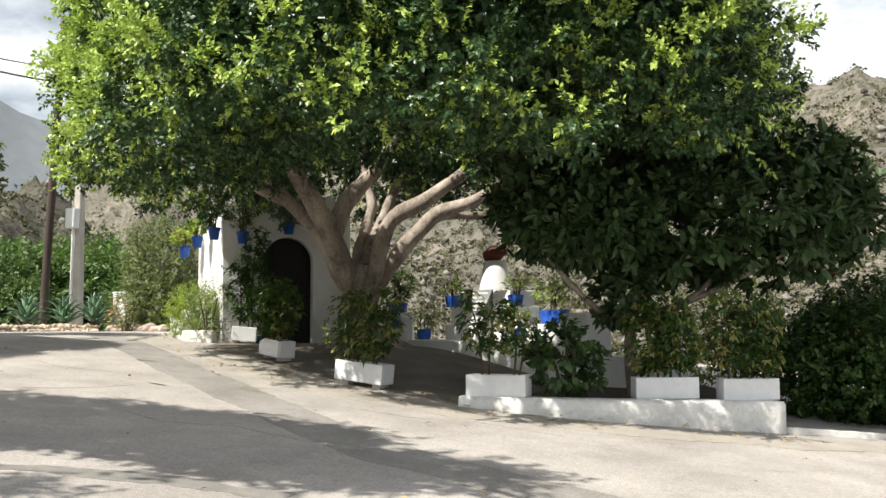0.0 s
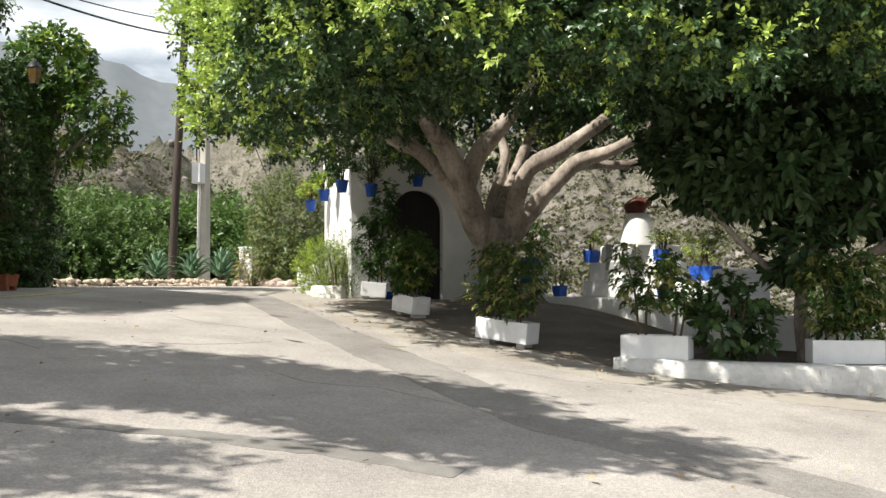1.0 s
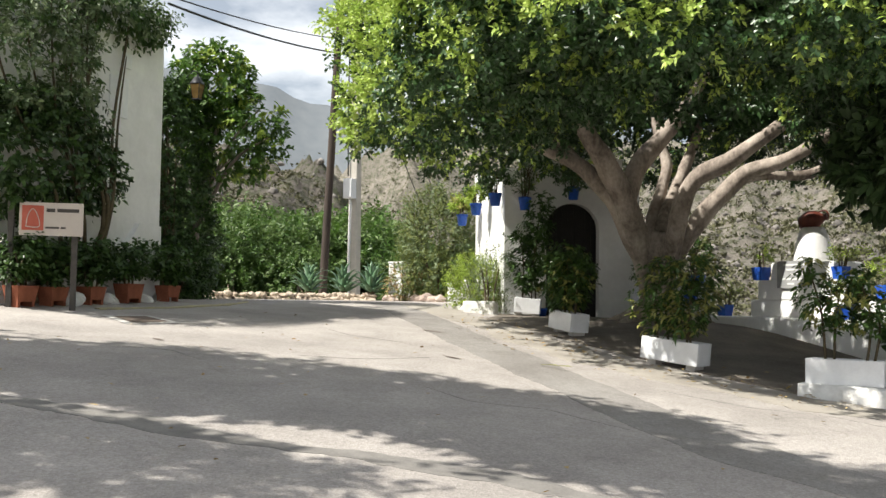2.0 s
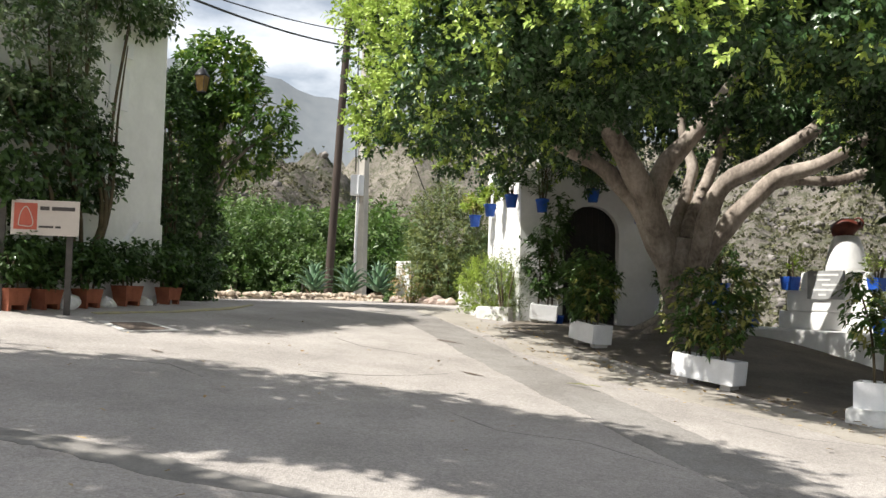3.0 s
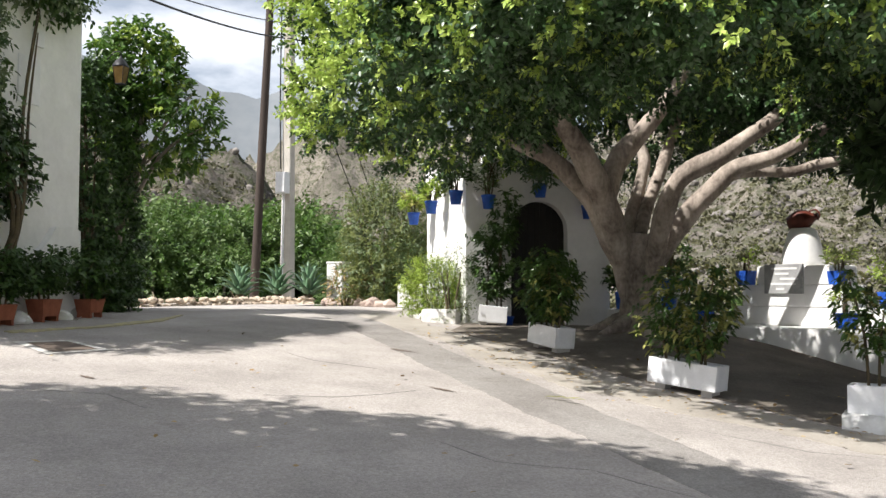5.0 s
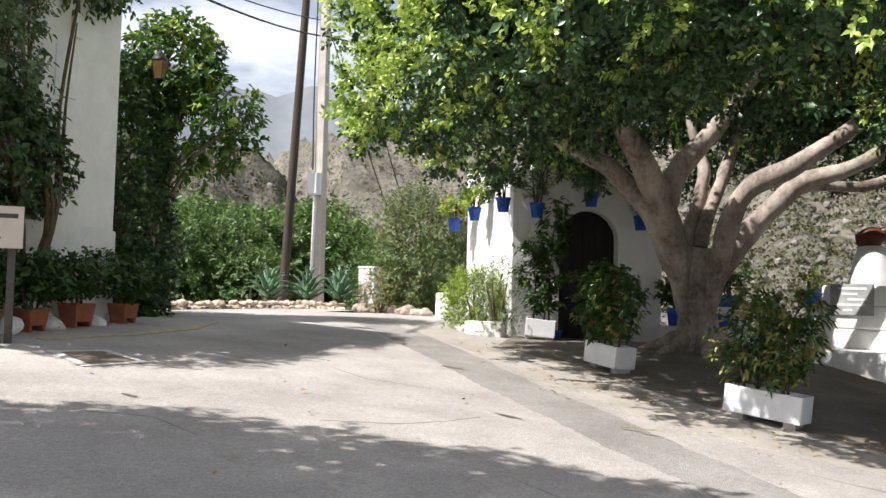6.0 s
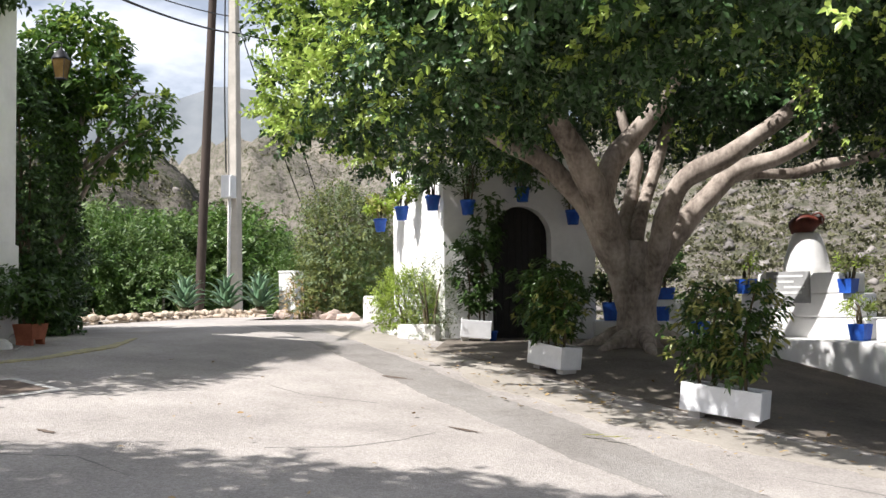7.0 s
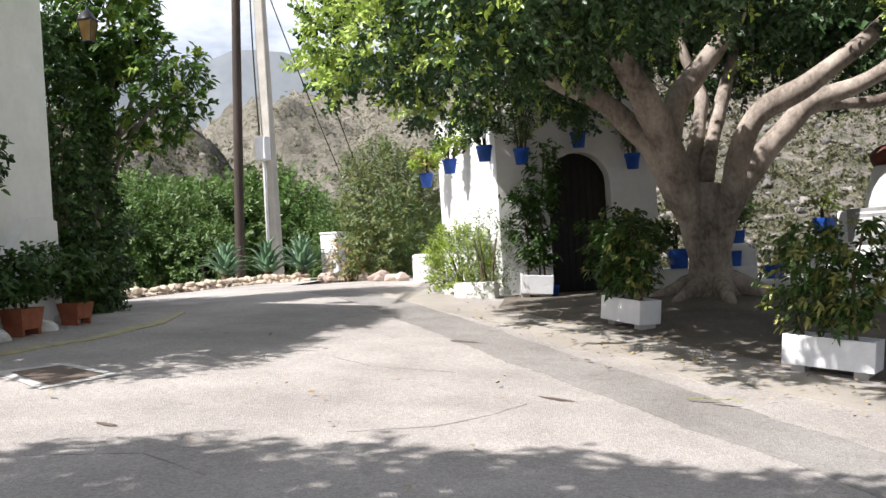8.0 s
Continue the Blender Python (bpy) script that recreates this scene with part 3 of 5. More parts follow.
def chapel():
    ob = thing("chapel", (-4.25, 18.25, 1.0), "small whitewashed roadside chapel with a stepped gable and dark arched door", "chapel", turn=math.degrees(math.atan2(0.40, 0.92)))
    W, H = 2.5, 2.72
    gable = [(0, H), (0.32, H), (0.32, H + 0.22), (0.58, H + 0.22), (0.58, H + 0.46), (0.80, H + 0.46), (1.0, H + 0.72), (1.25, H + 0.95)]
    gable = gable + [(W - u, z) for u, z in reversed(gable[:-1])]
    d0, d1, spring = 0.76, 1.74, 1.62
    arch = [(d1, -0.3), (d1, spring)]
    rad = (d1 - d0) / 2
    arch += [((d0 + d1) / 2 + rad * math.cos(a), spring + rad * math.sin(a)) for a in np.linspace(0, math.pi, 17)[1:-1]]
    arch += [(d0, spring), (d0, -0.3)]
    outline = [(0, -0.3)] + gable + [(W, -0.3)] + arch
    bm = bmesh.new()
    vs = [bm.verts.new((u, 0, z)) for u, z in outline]
    f = bm.faces.new(vs)
    g = bmesh.ops.extrude_face_region(bm, geom=[f])
    for v in g["geom"]:
        if isinstance(v, bmesh.types.BMVert):
            v.co.y += 0.28
    bmesh.ops.recalc_face_normals(bm, faces=bm.faces)
    part("front_wall", bm, M_WHITE, ob)
    side = boxed(0.0, 0.28, 0.282, 3.15, -0.3, H - 0.02, bevel=0.02)
    part("side_wall", side, M_WHITE, ob)
    part("side_wall", boxed(W - 0.28, W, 0.282, 3.15, -0.3, H - 0.02, bevel=0.02), M_WHITE, ob)
    part("back_wall", boxed(0.282, W - 0.282, 2.87, 3.15, -0.3, H - 0.02), M_WHITE, ob)
    part("roof", boxed(0.282, W - 0.282, 0.282, 2.868, H - 0.3, H - 0.12), M_WHITE, ob)
    for k, (y0, h) in enumerate([(2.55, 0.14), (2.80, 0.28)]):
        part("parapet_step", boxed(-0.03, 0.3, y0, y0 + 0.25 if k == 0 else 3.17, H - 0.02, H + h - 0.02, bevel=0.025), M_WHITE, ob)
    part("rod", tube(bmesh.new(), [(0.14, 1.05, H - 0.05), (0.14, 1.05, H + 0.35), (0.145, 1.05, H + 0.75)], [0.022, 0.022, 0.02], 8), M_IRON, ob, "dark iron rod standing on the parapet")
    part("plinth", boxed(-0.06, 0.72, -0.06, 0.0, -0.3, 0.10, bevel=0.02), M_OLDWHITE, ob)
    # raised band round the arch
    bm = bmesh.new()
    rim = []
    for r in (rad + 0.0, rad + 0.085):
        line = [((d0 + d1) / 2 + r, -0.02)] + [((d0 + d1) / 2 + r * math.cos(a), spring + r * math.sin(a)) for a in np.linspace(0, math.pi, 19)] + [((d0 + d1) / 2 - r, -0.02)]
        rim.append(line)
    rows = [[bm.verts.new((u, y, z)) for u, z in rim[i]] for i, y in ((0, 0.02), (0, -0.03), (1, -0.03), (1, 0.0))]
    for a, b in zip(rows, rows[1:]):
        for k in range(len(a) - 1):
            bm.faces.new((a[k], a[k + 1], b[k + 1], b[k]))
    bmesh.ops.recalc_face_normals(bm, faces=bm.faces)
    part("arch_band", bm, M_WHITE, ob)
    door = part("door", boxed(d0 + 0.0, d1, 0.16, 0.20, -0.05, spring + rad, bevel=0.005), M_DOOR, ob, "black-painted double door")
    for u in np.linspace(d0 + 0.06, d1 - 0.06, 9):
        part("door_board", boxed(u - 0.046, u + 0.046, 0.145, 0.162, 0.0, spring + math.sqrt(max(0.0, rad ** 2 - (u - 1.25) ** 2)) - 0.02, bevel=0.006), M_DOOR, door)
    part("door_handle", boxed(1.30, 1.33, 0.11, 0.145, 0.95, 1.12, bevel=0.008), M_IRON, door)
    part("step", boxed(d0 - 0.1, d1 + 0.25, -0.30, -0.002, -0.35, 0.03, bevel=0.02), M_OLDWHITE, ob)
    return ob


chapel()

# ---- troughs and their plants ----


def trough(place, turn, length=0.76, depth=0.30, height=0.26, feet=True):
    # those on the ground lean with the slope
    ob = thing("planter", place, "white-painted cement trough planter raised on two blocks", "planter", "white planters along the square", turn=turn)
    if feet:
        ob.matrix_world = Matrix.Translation(place) @ Vector((0, 0, 1)).rotation_difference(Vector((0.088, -0.043, 1))).to_matrix().to_4x4() @ pose(0, 0, 0, 0, 0, turn)
    lift = 0.045 if feet else 0.0
    bm = bmesh.new()
    t = 0.03
    box(bm, -length / 2, length / 2, -depth / 2, -depth / 2 + t, lift, lift + height, 0.008)
    box(bm, -length / 2, length / 2, depth / 2 - t, depth / 2, lift, lift + height, 0.008)
    box(bm, -length / 2, -length / 2 + t, -depth / 2 + t, depth / 2 - t, lift, lift + height, 0.008)
    box(bm, length / 2 - t, length / 2, -depth / 2 + t, depth / 2 - t, lift, lift + height, 0.008)
    box(bm, -length / 2 + t, length / 2 - t, -depth / 2 + t, depth / 2 - t, lift, lift + 0.03)
    part("trough", bm, M_TROUGH, ob)
    part("soil", boxed(-length / 2 + t + .002, length / 2 - t - .002, -depth / 2 + t + .002, depth / 2 - t - .002, lift + 0.034, lift + height - 0.03), M_SOIL, ob, "dark potting soil")
    if feet:
        for s in (-1, 1):
            part("foot_block", boxed(s * length * 0.34 - 0.06, s * length * 0.34 + 0.06, -depth / 2 + 0.07, depth / 2 - 0.03, -0.03, lift, bevel=0.006), M_PALECONC, ob)
    return ob, lift + height


def potted_shrub(name, place, label, stems, height, radius, leaf, width, mats, twig_count, young=0.3, seed=1, low=0.25, count=8, length=0.16, spread=0.95, tilt=0.35, droop=0.2, group=""):
    """Thin stems with whorls of leaves round their upper parts."""
    r = random.Random(seed)
    ob = thing(name, place, label, "plant", group)
    bm = bmesh.new()
    P, G = [], []
    for sx, sy, hh in stems:
        top = Vector((sx + r.uniform(-0.12, 0.12), sy + r.uniform(-0.08, 0.08), hh * height))
        mid = Vector((sx * 0.9 + r.uniform(-0.05, 0.05), sy, hh * height * 0.5))
        tube(bm, [(sx * 0.8, sy * 0.8, -0.10), mid, top], [0.016, 0.012, 0.006], 6)
        for _ in range(twig_count):
            f = r.uniform(low, 1.02)
            a = r.uniform(0, 6.283)
            w = radius * (0.35 + 0.65 * math.sin(min(1, f) * 2.6)) * math.sqrt(r.random())
            c = mid.lerp(top, max(0, f * 2 - 1)) if f > 0.5 else Vector((sx * 0.8, sy * 0.8, 0)).lerp(mid, f * 2)
            P.append((c.x + w * math.cos(a), c.y + w * math.sin(a) * 0.8, c.z + r.uniform(-0.05, 0.05)))
            G.append((math.cos(a), math.sin(a), 0.5))
    part("stem", bm, M_STEM, ob)
    foliage("leaves", np.array(P), unit(np.array(G)), ob, mats, count, length, leaf, width, young, 0.35, 0.4, spread, tilt, droop, seed)
    return ob


def ground_at(x, y, lift=0.0):
    return (x, y, float(gz(x, y)) + lift)


TROUGHS = [(-3.78, 18.0, 6, 0.45, 0.05, True), (-2.64, 15.16, -52, 0.64, 0.0, True), (-1.07, 13.08, -29, 0.76, 0.0, True),
           (0.70, 12.10, -19, 0.76, None, False), (2.76, 12.22, 3, 0.78, None, False), (3.80, 12.28, 4, 0.70, None, False)]
WALL_TOP = lambda x: 0.535 - 0.022 * x
for i, (x, y, turn, length, lift, feet) in enumerate(TROUGHS):
    z = float(gz(x, y)) + 0.02 if lift is not None else WALL_TOP(x)
    ob, top = trough((x, y, z), turn, length, feet=feet)
    at = (x, y, z + top - 0.03)
    c, s = math.cos(radians(turn)), math.sin(radians(turn))
    if i == 0:
        potted_shrub("climbing_shrub", at, "tall dark green shrub trained up the chapel wall", [(-0.13 * c, 0.05, 0.95), (0.08 * c, 0.05, 1.25), (0.17, 0.10, 1.50)], 1.15, 0.20, 0.10, 0.045, [M_UMBRELLA, M_VINE], 75, 0.6, 11, 0.05)
    elif i in (1, 2):
        st = [(u * c, u * s, h) for u, h in ((-0.26, 0.9), (-0.1, 1.0), (0.08, 0.95), (0.24, 0.85))]
        if i == 2:
            st = [(-0.24 * c, -0.24 * s, 1.0), (-0.08 * c, -0.08 * s, 0.95), (0.20 * c, 0.20 * s, 0.72), (0.27 * c, 0.27 * s, 1.02)]
        potted_shrub("umbrella_plant", at, "variegated umbrella plant filling a white trough", st, 0.92, 0.33, 0.082, 0.032, [M_UMBRELLA, M_VARIEG], 125 if i == 1 else 95, 0.16 if i == 1 else 0.28, 20 + i, 0.12, count=7, length=0.07, spread=1.0, tilt=0.25, droop=0.3, group="umbrella plants")
    elif i == 3:
        st = [(-0.26 * c, -0.26 * s, 1.05), (-0.16 * c, -0.16 * s, 0.85), (0.22 * c, 0.22 * s, 0.95), (0.3 * c, 0.3 * s, 0.7)]
        potted_shrub("umbrella_plant", at, "sparse umbrella plant with bare lower stems in a white trough", st, 0.92, 0.21, 0.08, 0.032, [M_UMBRELLA, M_VARIEG], 60, 0.25, 31, 0.35, count=7, length=0.07, spread=1.0, tilt=0.25, droop=0.3, group="umbrella plants")
    else:
        st = [(u * c, u * s, h) for u, h in ((-0.26, 1.0), (-0.1, 1.1), (0.08, 1.05), (0.24, 0.95))]
        potted_shrub("umbrella_plant", at, "dense shaded umbrella plant in a white trough", st, 0.88, 0.26, 0.078, 0.030, [M_UMBRELLA, M_VARIEG], 115, 0.25, 40 + i, 0.10, count=7, length=0.07, spread=1.0, tilt=0.25, droop=0.4, group="umbrella plants")

# ---- low wall under the rubber tree ----


def low_wall():
    ob = thing("low_wall", (0, 0, 0), "rough whitewashed low wall holding the raised bed", "wall", kind="structure")
    line = [(0.20, 11.88), (0.9, 11.68), (1.6, 11.60), (2.6, 11.66), (3.4, 11.78), (4.15, 11.92)]
    bm = bmesh.new()
    pts = [Vector((*p, 0)) for p in line]
    rings = []
    fine = []
    for a, b in zip(pts, pts[1:]):
        fine += [a.lerp(b, i / 8) for i in range(8)]
    fine.append(pts[-1])
    for i, p in enumerate(fine):
        d = (fine[min(i + 1, len(fine) - 1)] - fine[max(i - 1, 0)]).normalized()
        s = Vector((-d.y, d.x, 0))
        top, bot = WALL_TOP(p.x), float(gz(p.x, p.y)) - 0.15
        prof = [(0, bot), (0.0, (top + bot) / 2), (0.01, top - 0.04), (0.04, top), (0.3, top), (0.5, top - 0.005), (0.5, bot)]
        ring = []
        for w, z in prof:
            q = p + s * w
            wob = 0.018 * noise.noise(Vector((q.x * 3, q.y * 3, z * 6)))
            ring.append(bm.verts.new((q.x + s.x * wob, q.y + s.y * wob, z + wob * 0.5)))
        rings.append(ring)
    for a, b in zip(rings, rings[1:]):
        for k in range(len(a) - 1):
            bm.faces.new((a[k], b[k], b[k + 1], a[k + 1])).smooth = True
    bm.faces.new(rings[0])
    bm.faces.new(rings[-1][::-1])
    bmesh.ops.recalc_face_normals(bm, faces=bm.faces)
    part("wall_body", bm, M_OLDWHITE, ob)
    part("kerb", ribbon_block([(4.18, 11.98), (6.0, 12.25), (9.5, 12.8)], 0.16, 0.07), M_OLDWHITE, ob)
    return ob


def ribbon_block(line, width, height):
    bm = bmesh.new()
    prev = None
    pts = [Vector((*p, 0)) for p in line]
    fine = []
    for a, b in zip(pts, pts[1:]):
        fine += [a.lerp(b, i / 8) for i in range(8)]
    fine.append(pts[-1])
    for i, p in enumerate(fine):
        d = (fine[min(i + 1, len(fine) - 1)] - fine[max(i - 1, 0)]).normalized()
        s = Vector((-d.y, d.x, 0))
        z = float(gz(p.x, p.y))
        a, b = p, p + s * width
        ring = [bm.verts.new((a.x, a.y, z - 0.1)), bm.verts.new((a.x, a.y, z + height)), bm.verts.new((b.x, b.y, z + height)), bm.verts.new((b.x, b.y, z - 0.1))]
        if prev:
            for k in range(4):
                bm.faces.new((prev[k], ring[k], ring[(k + 1) % 4], prev[(k + 1) % 4]))
        else:
            bm.faces.new(ring)
        prev = ring
    bm.faces.new(prev[::-1])
    bmesh.ops.recalc_face_normals(bm, faces=bm.faces)
    return bm


low_wall()
bm = boxed(0.45, 4.05, 12.15, 15.5, 0.05, 0.43)
alone("raised_bed", bm, M_SOIL, "dark soil of the raised bed behind the low wall", "flower bed", "structure")

# ---- old tree ----


def crown_tree():
    X, Y = -1.45, 17.1
    ob = thing("ficus_tree", ground_at(X, Y), "large old ficus with a clipped spreading crown and pale forked limbs", "tree")
    o = Vector(ground_at(X, Y))
    L = lambda *p: tuple(Vector(p) - o)
    bm = bmesh.new()
    tube(bm, [L(-1.47, 17.1, 0.75), L(-1.48, 17.1, 1.10), L(-1.5, 17.1, 1.35), L(-1.52, 17.1, 1.7), L(-1.5, 17.08, 2.05), L(-1.46, 17.1, 2.45)], [0.43, 0.32, 0.27, 0.26, 0.25, 0.17], 24, 0.2, 3)
    part("trunk", bm, M_BARK, ob)
    for k in range(7):
        a = k * 0.9 + 0.3
        dx, dy = math.cos(a), math.sin(a)
        bm = tube(bmesh.new(), [L(X + dx * 0.12, Y + dy * 0.12, 1.32), L(X + dx * 0.38, Y + dy * 0.38, float(gz(X + dx * 0.38, Y + dy * 0.38)) + 0.12),
                                L(X + dx * 0.85, Y + dy * 0.85, float(gz(X + dx * 0.85, Y + dy * 0.85)) - 0.02)], [0.07, 0.12, 0.04], 8, 0.2, k)
        part("root", bm, M_BARK, ob)
    limbs = [
        ([(-1.58, 17.08, 1.20), (-1.67, 17.05, 1.88), (-1.81, 17.0, 2.36), (-2.03, 16.95, 2.80), (-2.40, 16.9, 3.21), (-2.74, 16.8, 3.53), (-3.04, 16.7, 3.70), (-3.33, 16.6, 3.84), (-4.2, 16.2, 4.5)],
         [0.12, 0.19, 0.225, 0.19, 0.145, 0.125, 0.105, 0.09, 0.04]),
        ([(-2.68, 16.82, 3.50), (-2.86, 16.78, 3.70), (-3.07, 16.7, 3.96), (-3.29, 16.6, 4.20), (-3.7, 16.3, 4.9)], [0.10, 0.085, 0.075, 0.065, 0.03]),
        ([(-1.72, 17.0, 2.0), (-1.83, 16.93, 2.42), (-2.0, 16.7, 2.95), (-2.26, 16.4, 3.48), (-2.54, 16.1, 3.99), (-2.85, 15.7, 4.7), (-3.0, 15.4, 5.4)],
         [0.12, 0.19, 0.19, 0.17, 0.145, 0.10, 0.05]),
        ([(-1.96, 16.8, 2.80), (-1.95, 16.9, 3.08), (-1.83, 17.0, 3.47), (-1.55, 17.1, 3.86), (-1.19, 17.1, 4.26), (-0.7, 17.0, 5.0)], [0.15, 0.18, 0.165, 0.15, 0.12, 0.06]),
        ([(-1.58, 17.3, 2.35), (-1.60, 17.5, 2.72), (-1.46, 17.8, 3.28), (-1.39, 17.9, 3.62), (-1.48, 18.0, 3.96), (-1.60, 18.1, 4.5), (-1.5, 18.1, 5.2)],
         [0.11, 0.105, 0.095, 0.09, 0.085, 0.07, 0.04]),
        ([(-1.48, 17.3, 2.45), (-1.40, 17.5, 2.80), (-1.20, 17.9, 3.36), (-1.04, 18.1, 3.8), (-0.91, 18.2, 4.2), (-0.7, 18.3, 5.2)], [0.10, 0.10, 0.095, 0.09, 0.08, 0.04]),
        ([(-1.42, 17.05, 1.25), (-1.36, 17.0, 1.75), (-1.22, 16.85, 2.35), (-1.09, 16.7, 2.86), (-0.88, 16.55, 3.25), (-0.42, 16.45, 3.47), (-0.04, 16.4, 3.73), (0.40, 16.3, 4.04), (1.2, 16.1, 4.8)],
         [0.10, 0.135, 0.145, 0.14, 0.14, 0.125, 0.115, 0.10, 0.05]),
        ([(-1.40, 17.12, 1.4), (-1.30, 17.15, 1.92), (-0.88, 17.2, 2.62), (-0.50, 17.2, 3.04), (-0.15, 17.2, 3.38), (0.35, 17.1, 3.53), (0.77, 17.0, 3.74), (1.25, 16.9, 4.06), (1.9, 16.7, 4.35), (2.8, 16.4, 4.9)],
         [0.10, 0.13, 0.145, 0.14, 0.13, 0.105, 0.10, 0.095, 0.08, 0.04]),
        ([(-0.38, 17.2, 3.18), (-0.10, 17.3, 3.33), (0.22, 17.4, 3.37), (0.73, 17.5, 3.37), (1.11, 17.5, 3.48), (1.88, 17.4, 3.62), (3.2, 17.2, 4.1)], [0.09, 0.085, 0.08, 0.08, 0.075, 0.065, 0.03]),
    ]
    for k, (p, r) in enumerate(limbs):
        part("limb", tube(bmesh.new(), [L(*q) for q in p], r, 16, 0.22, k + 20), M_BARK, ob)
    c, h = np.array([-0.38, 14.9, 5.53]) - np.array(o), (5.15, 5.3, 2.3)

    def sunny_gap(P):
        # thin places in the crown through which the light reaches the limbs and the monument
        keep = np.ones(len(P), bool)
        s = np.array(SUN_FROM)
        for at, wide in (((0.95, 17.2, 1.7), 1.05), ((1.9, 16.5, 1.0), 0.7), ((-0.4, 17.2, 3.1), 0.70), ((0.6, 17.05, 3.6), 0.75), ((-1.40, 17.9, 3.6), 0.68)):
            d = P - (np.array(at) - np.array(o))
            d = d - (d @ s)[:, None] * s
            keep &= np.linalg.norm(d, axis=1) > wide * (1 + 0.25 * np.sin(P[:, 0] * 3 + P[:, 1] * 4))
        return keep

    def vault(P):
        # the underside is hollow: it rises from the rim towards the limbs
        rel = (P - c) / np.array(h)
        rho = np.clip(np.hypot(rel[:, 0], rel[:, 1]), 0, 1)
        low = np.clip(-rel[:, 2] * 1.4 - 0.2, 0, 1)
        P = P.copy()
        P[:, 2] += low * (1.08 * (1 - rho ** 2.8) - 0.05)
        # the sides lean inwards as they rise
        lean = 1.0 - 0.06 * (rel[:, 2] + 0.75)
        P[:, :2] = c[:2] + (P[:, :2] - c[:2]) * lean[:, None]
        return P

    # the leafy skin: rounded clumps of twigs set side by side, with dark hollows between them
    sun_way = np.array(SUN_FROM)
    C, G = shell(9000, c, h, 5.0, (0.93, 1.0), 0.04, 1.9, 11, tufts=0.03, plan=(1.75, 2.1), gaps=(-3.0, -1.0))
    r = np.random.default_rng(5)
    rel = (C - c) / np.array(h)
    keep = (rel[:, 1] < 0.3) | (r.uniform(size=len(C)) < 0.35)
    keep &= (rel[:, 2] < 0.6) | (r.uniform(size=len(C)) < 0.4)
    keep &= sunny_gap(vault(C))
    C, G = C[keep], G[keep]
    taken = []
    for i in range(len(C)):
        if not taken or np.min(((C[taken] - C[i]) ** 2).sum(1)) > 0.34 ** 2:
            taken.append(i)
    C, G = C[taken], G[taken]
    rel = (C - c) / np.array(h)
    rim = np.hypot(rel[:, 0], rel[:, 1]) > 0.8
    C = vault(C)
    G = unit(G + np.array([0, 0, 1.0]) * np.where(rim, 0.28 + 0.7 * np.clip(-rel[:, 2] - 0.5, 0, 0.5), 0.0)[:, None])
    n, k = len(C), 24
    R = r.uniform(0.20, 0.40, (n, 1, 1))
    swell = lumps(C, 4.2, 61) + 0.5 * lumps(C, 1.7, 62)
    C = C + G * (0.17 * np.clip(swell, -1.6, 1.6) + r.normal(0.0, 0.06, n))[:, None]
    way = unit(G[:, None] * 0.85 + r.normal(0, 0.62, (n, k, 3)) + np.array([0, 0, 0.22]))
    T = C[:, None] + way * R * r.uniform(0.1, 0.8, (n, k, 1))
    # more pale leaves on the sunward and left sides: sunlight put into colour
    paleness = 0.10 + 0.9 / (1 + np.exp(-(swell * 1.6 + 1.6 * np.clip(-G[:, 0], 0, 1) - 0.5 * rel[:, 2] + r.normal(0, 0.9, n) - 0.25) * 2.2))
    sunward = (paleness[:, None] * np.clip(0.45 + 0.9 * (way @ sun_way), 0.05, 1)).reshape(-1)
    foliage("crown", T.reshape(-1, 3), way.reshape(-1, 3), ob, [M_LEAF, M_YOUNGSUNLIT], 13, 0.22, 0.076, 0.040, 0.16, 0.25, 0.12, 0.80, 0.6, 0.08, 12, plain=True, pick=sunward)
    # long pale shoots that stand out of the clipped outline
    Q, H = shell(1100, c, h, 5.0, (0.985, 1.02), 0.035, 1.9, 11, tufts=0.045, plan=(1.75, 2.1))
    keep = sunny_gap(vault(Q)) & (lumps(Q, 2.2, 31) > -0.2)
    Q, H = Q[keep], H[keep]
    foliage("shoot_growth", vault(Q), H, ob, [M_YOUNGSUNLIT], 18, 0.34, 0.078, 0.036, 0, 0.35, 0.5, 0.75, 0.6, 0.1, 14, "bright yellow-green new shoots", plain=True)
    # the dense shaded body of the crown
    Q, H = shell(19000, c, h, 4.5, (0.55, 0.86), 0.05, 1.9, 17, plan=(1.75, 2.1), gaps=(-3, -2))
    keep = sunny_gap(vault(Q))
    Q, H = Q[keep], H[keep]
    foliage("inner_growth", vault(Q), H, ob, [M_LEAF], 6, 0.30, 0.15, 0.08, 0, 0.8, 0.0, 0.9, 0.5, 0.1, 15, plain=True)
    return ob


crown_tree()

# ---- rubber tree and shrubs on the raised bed ----


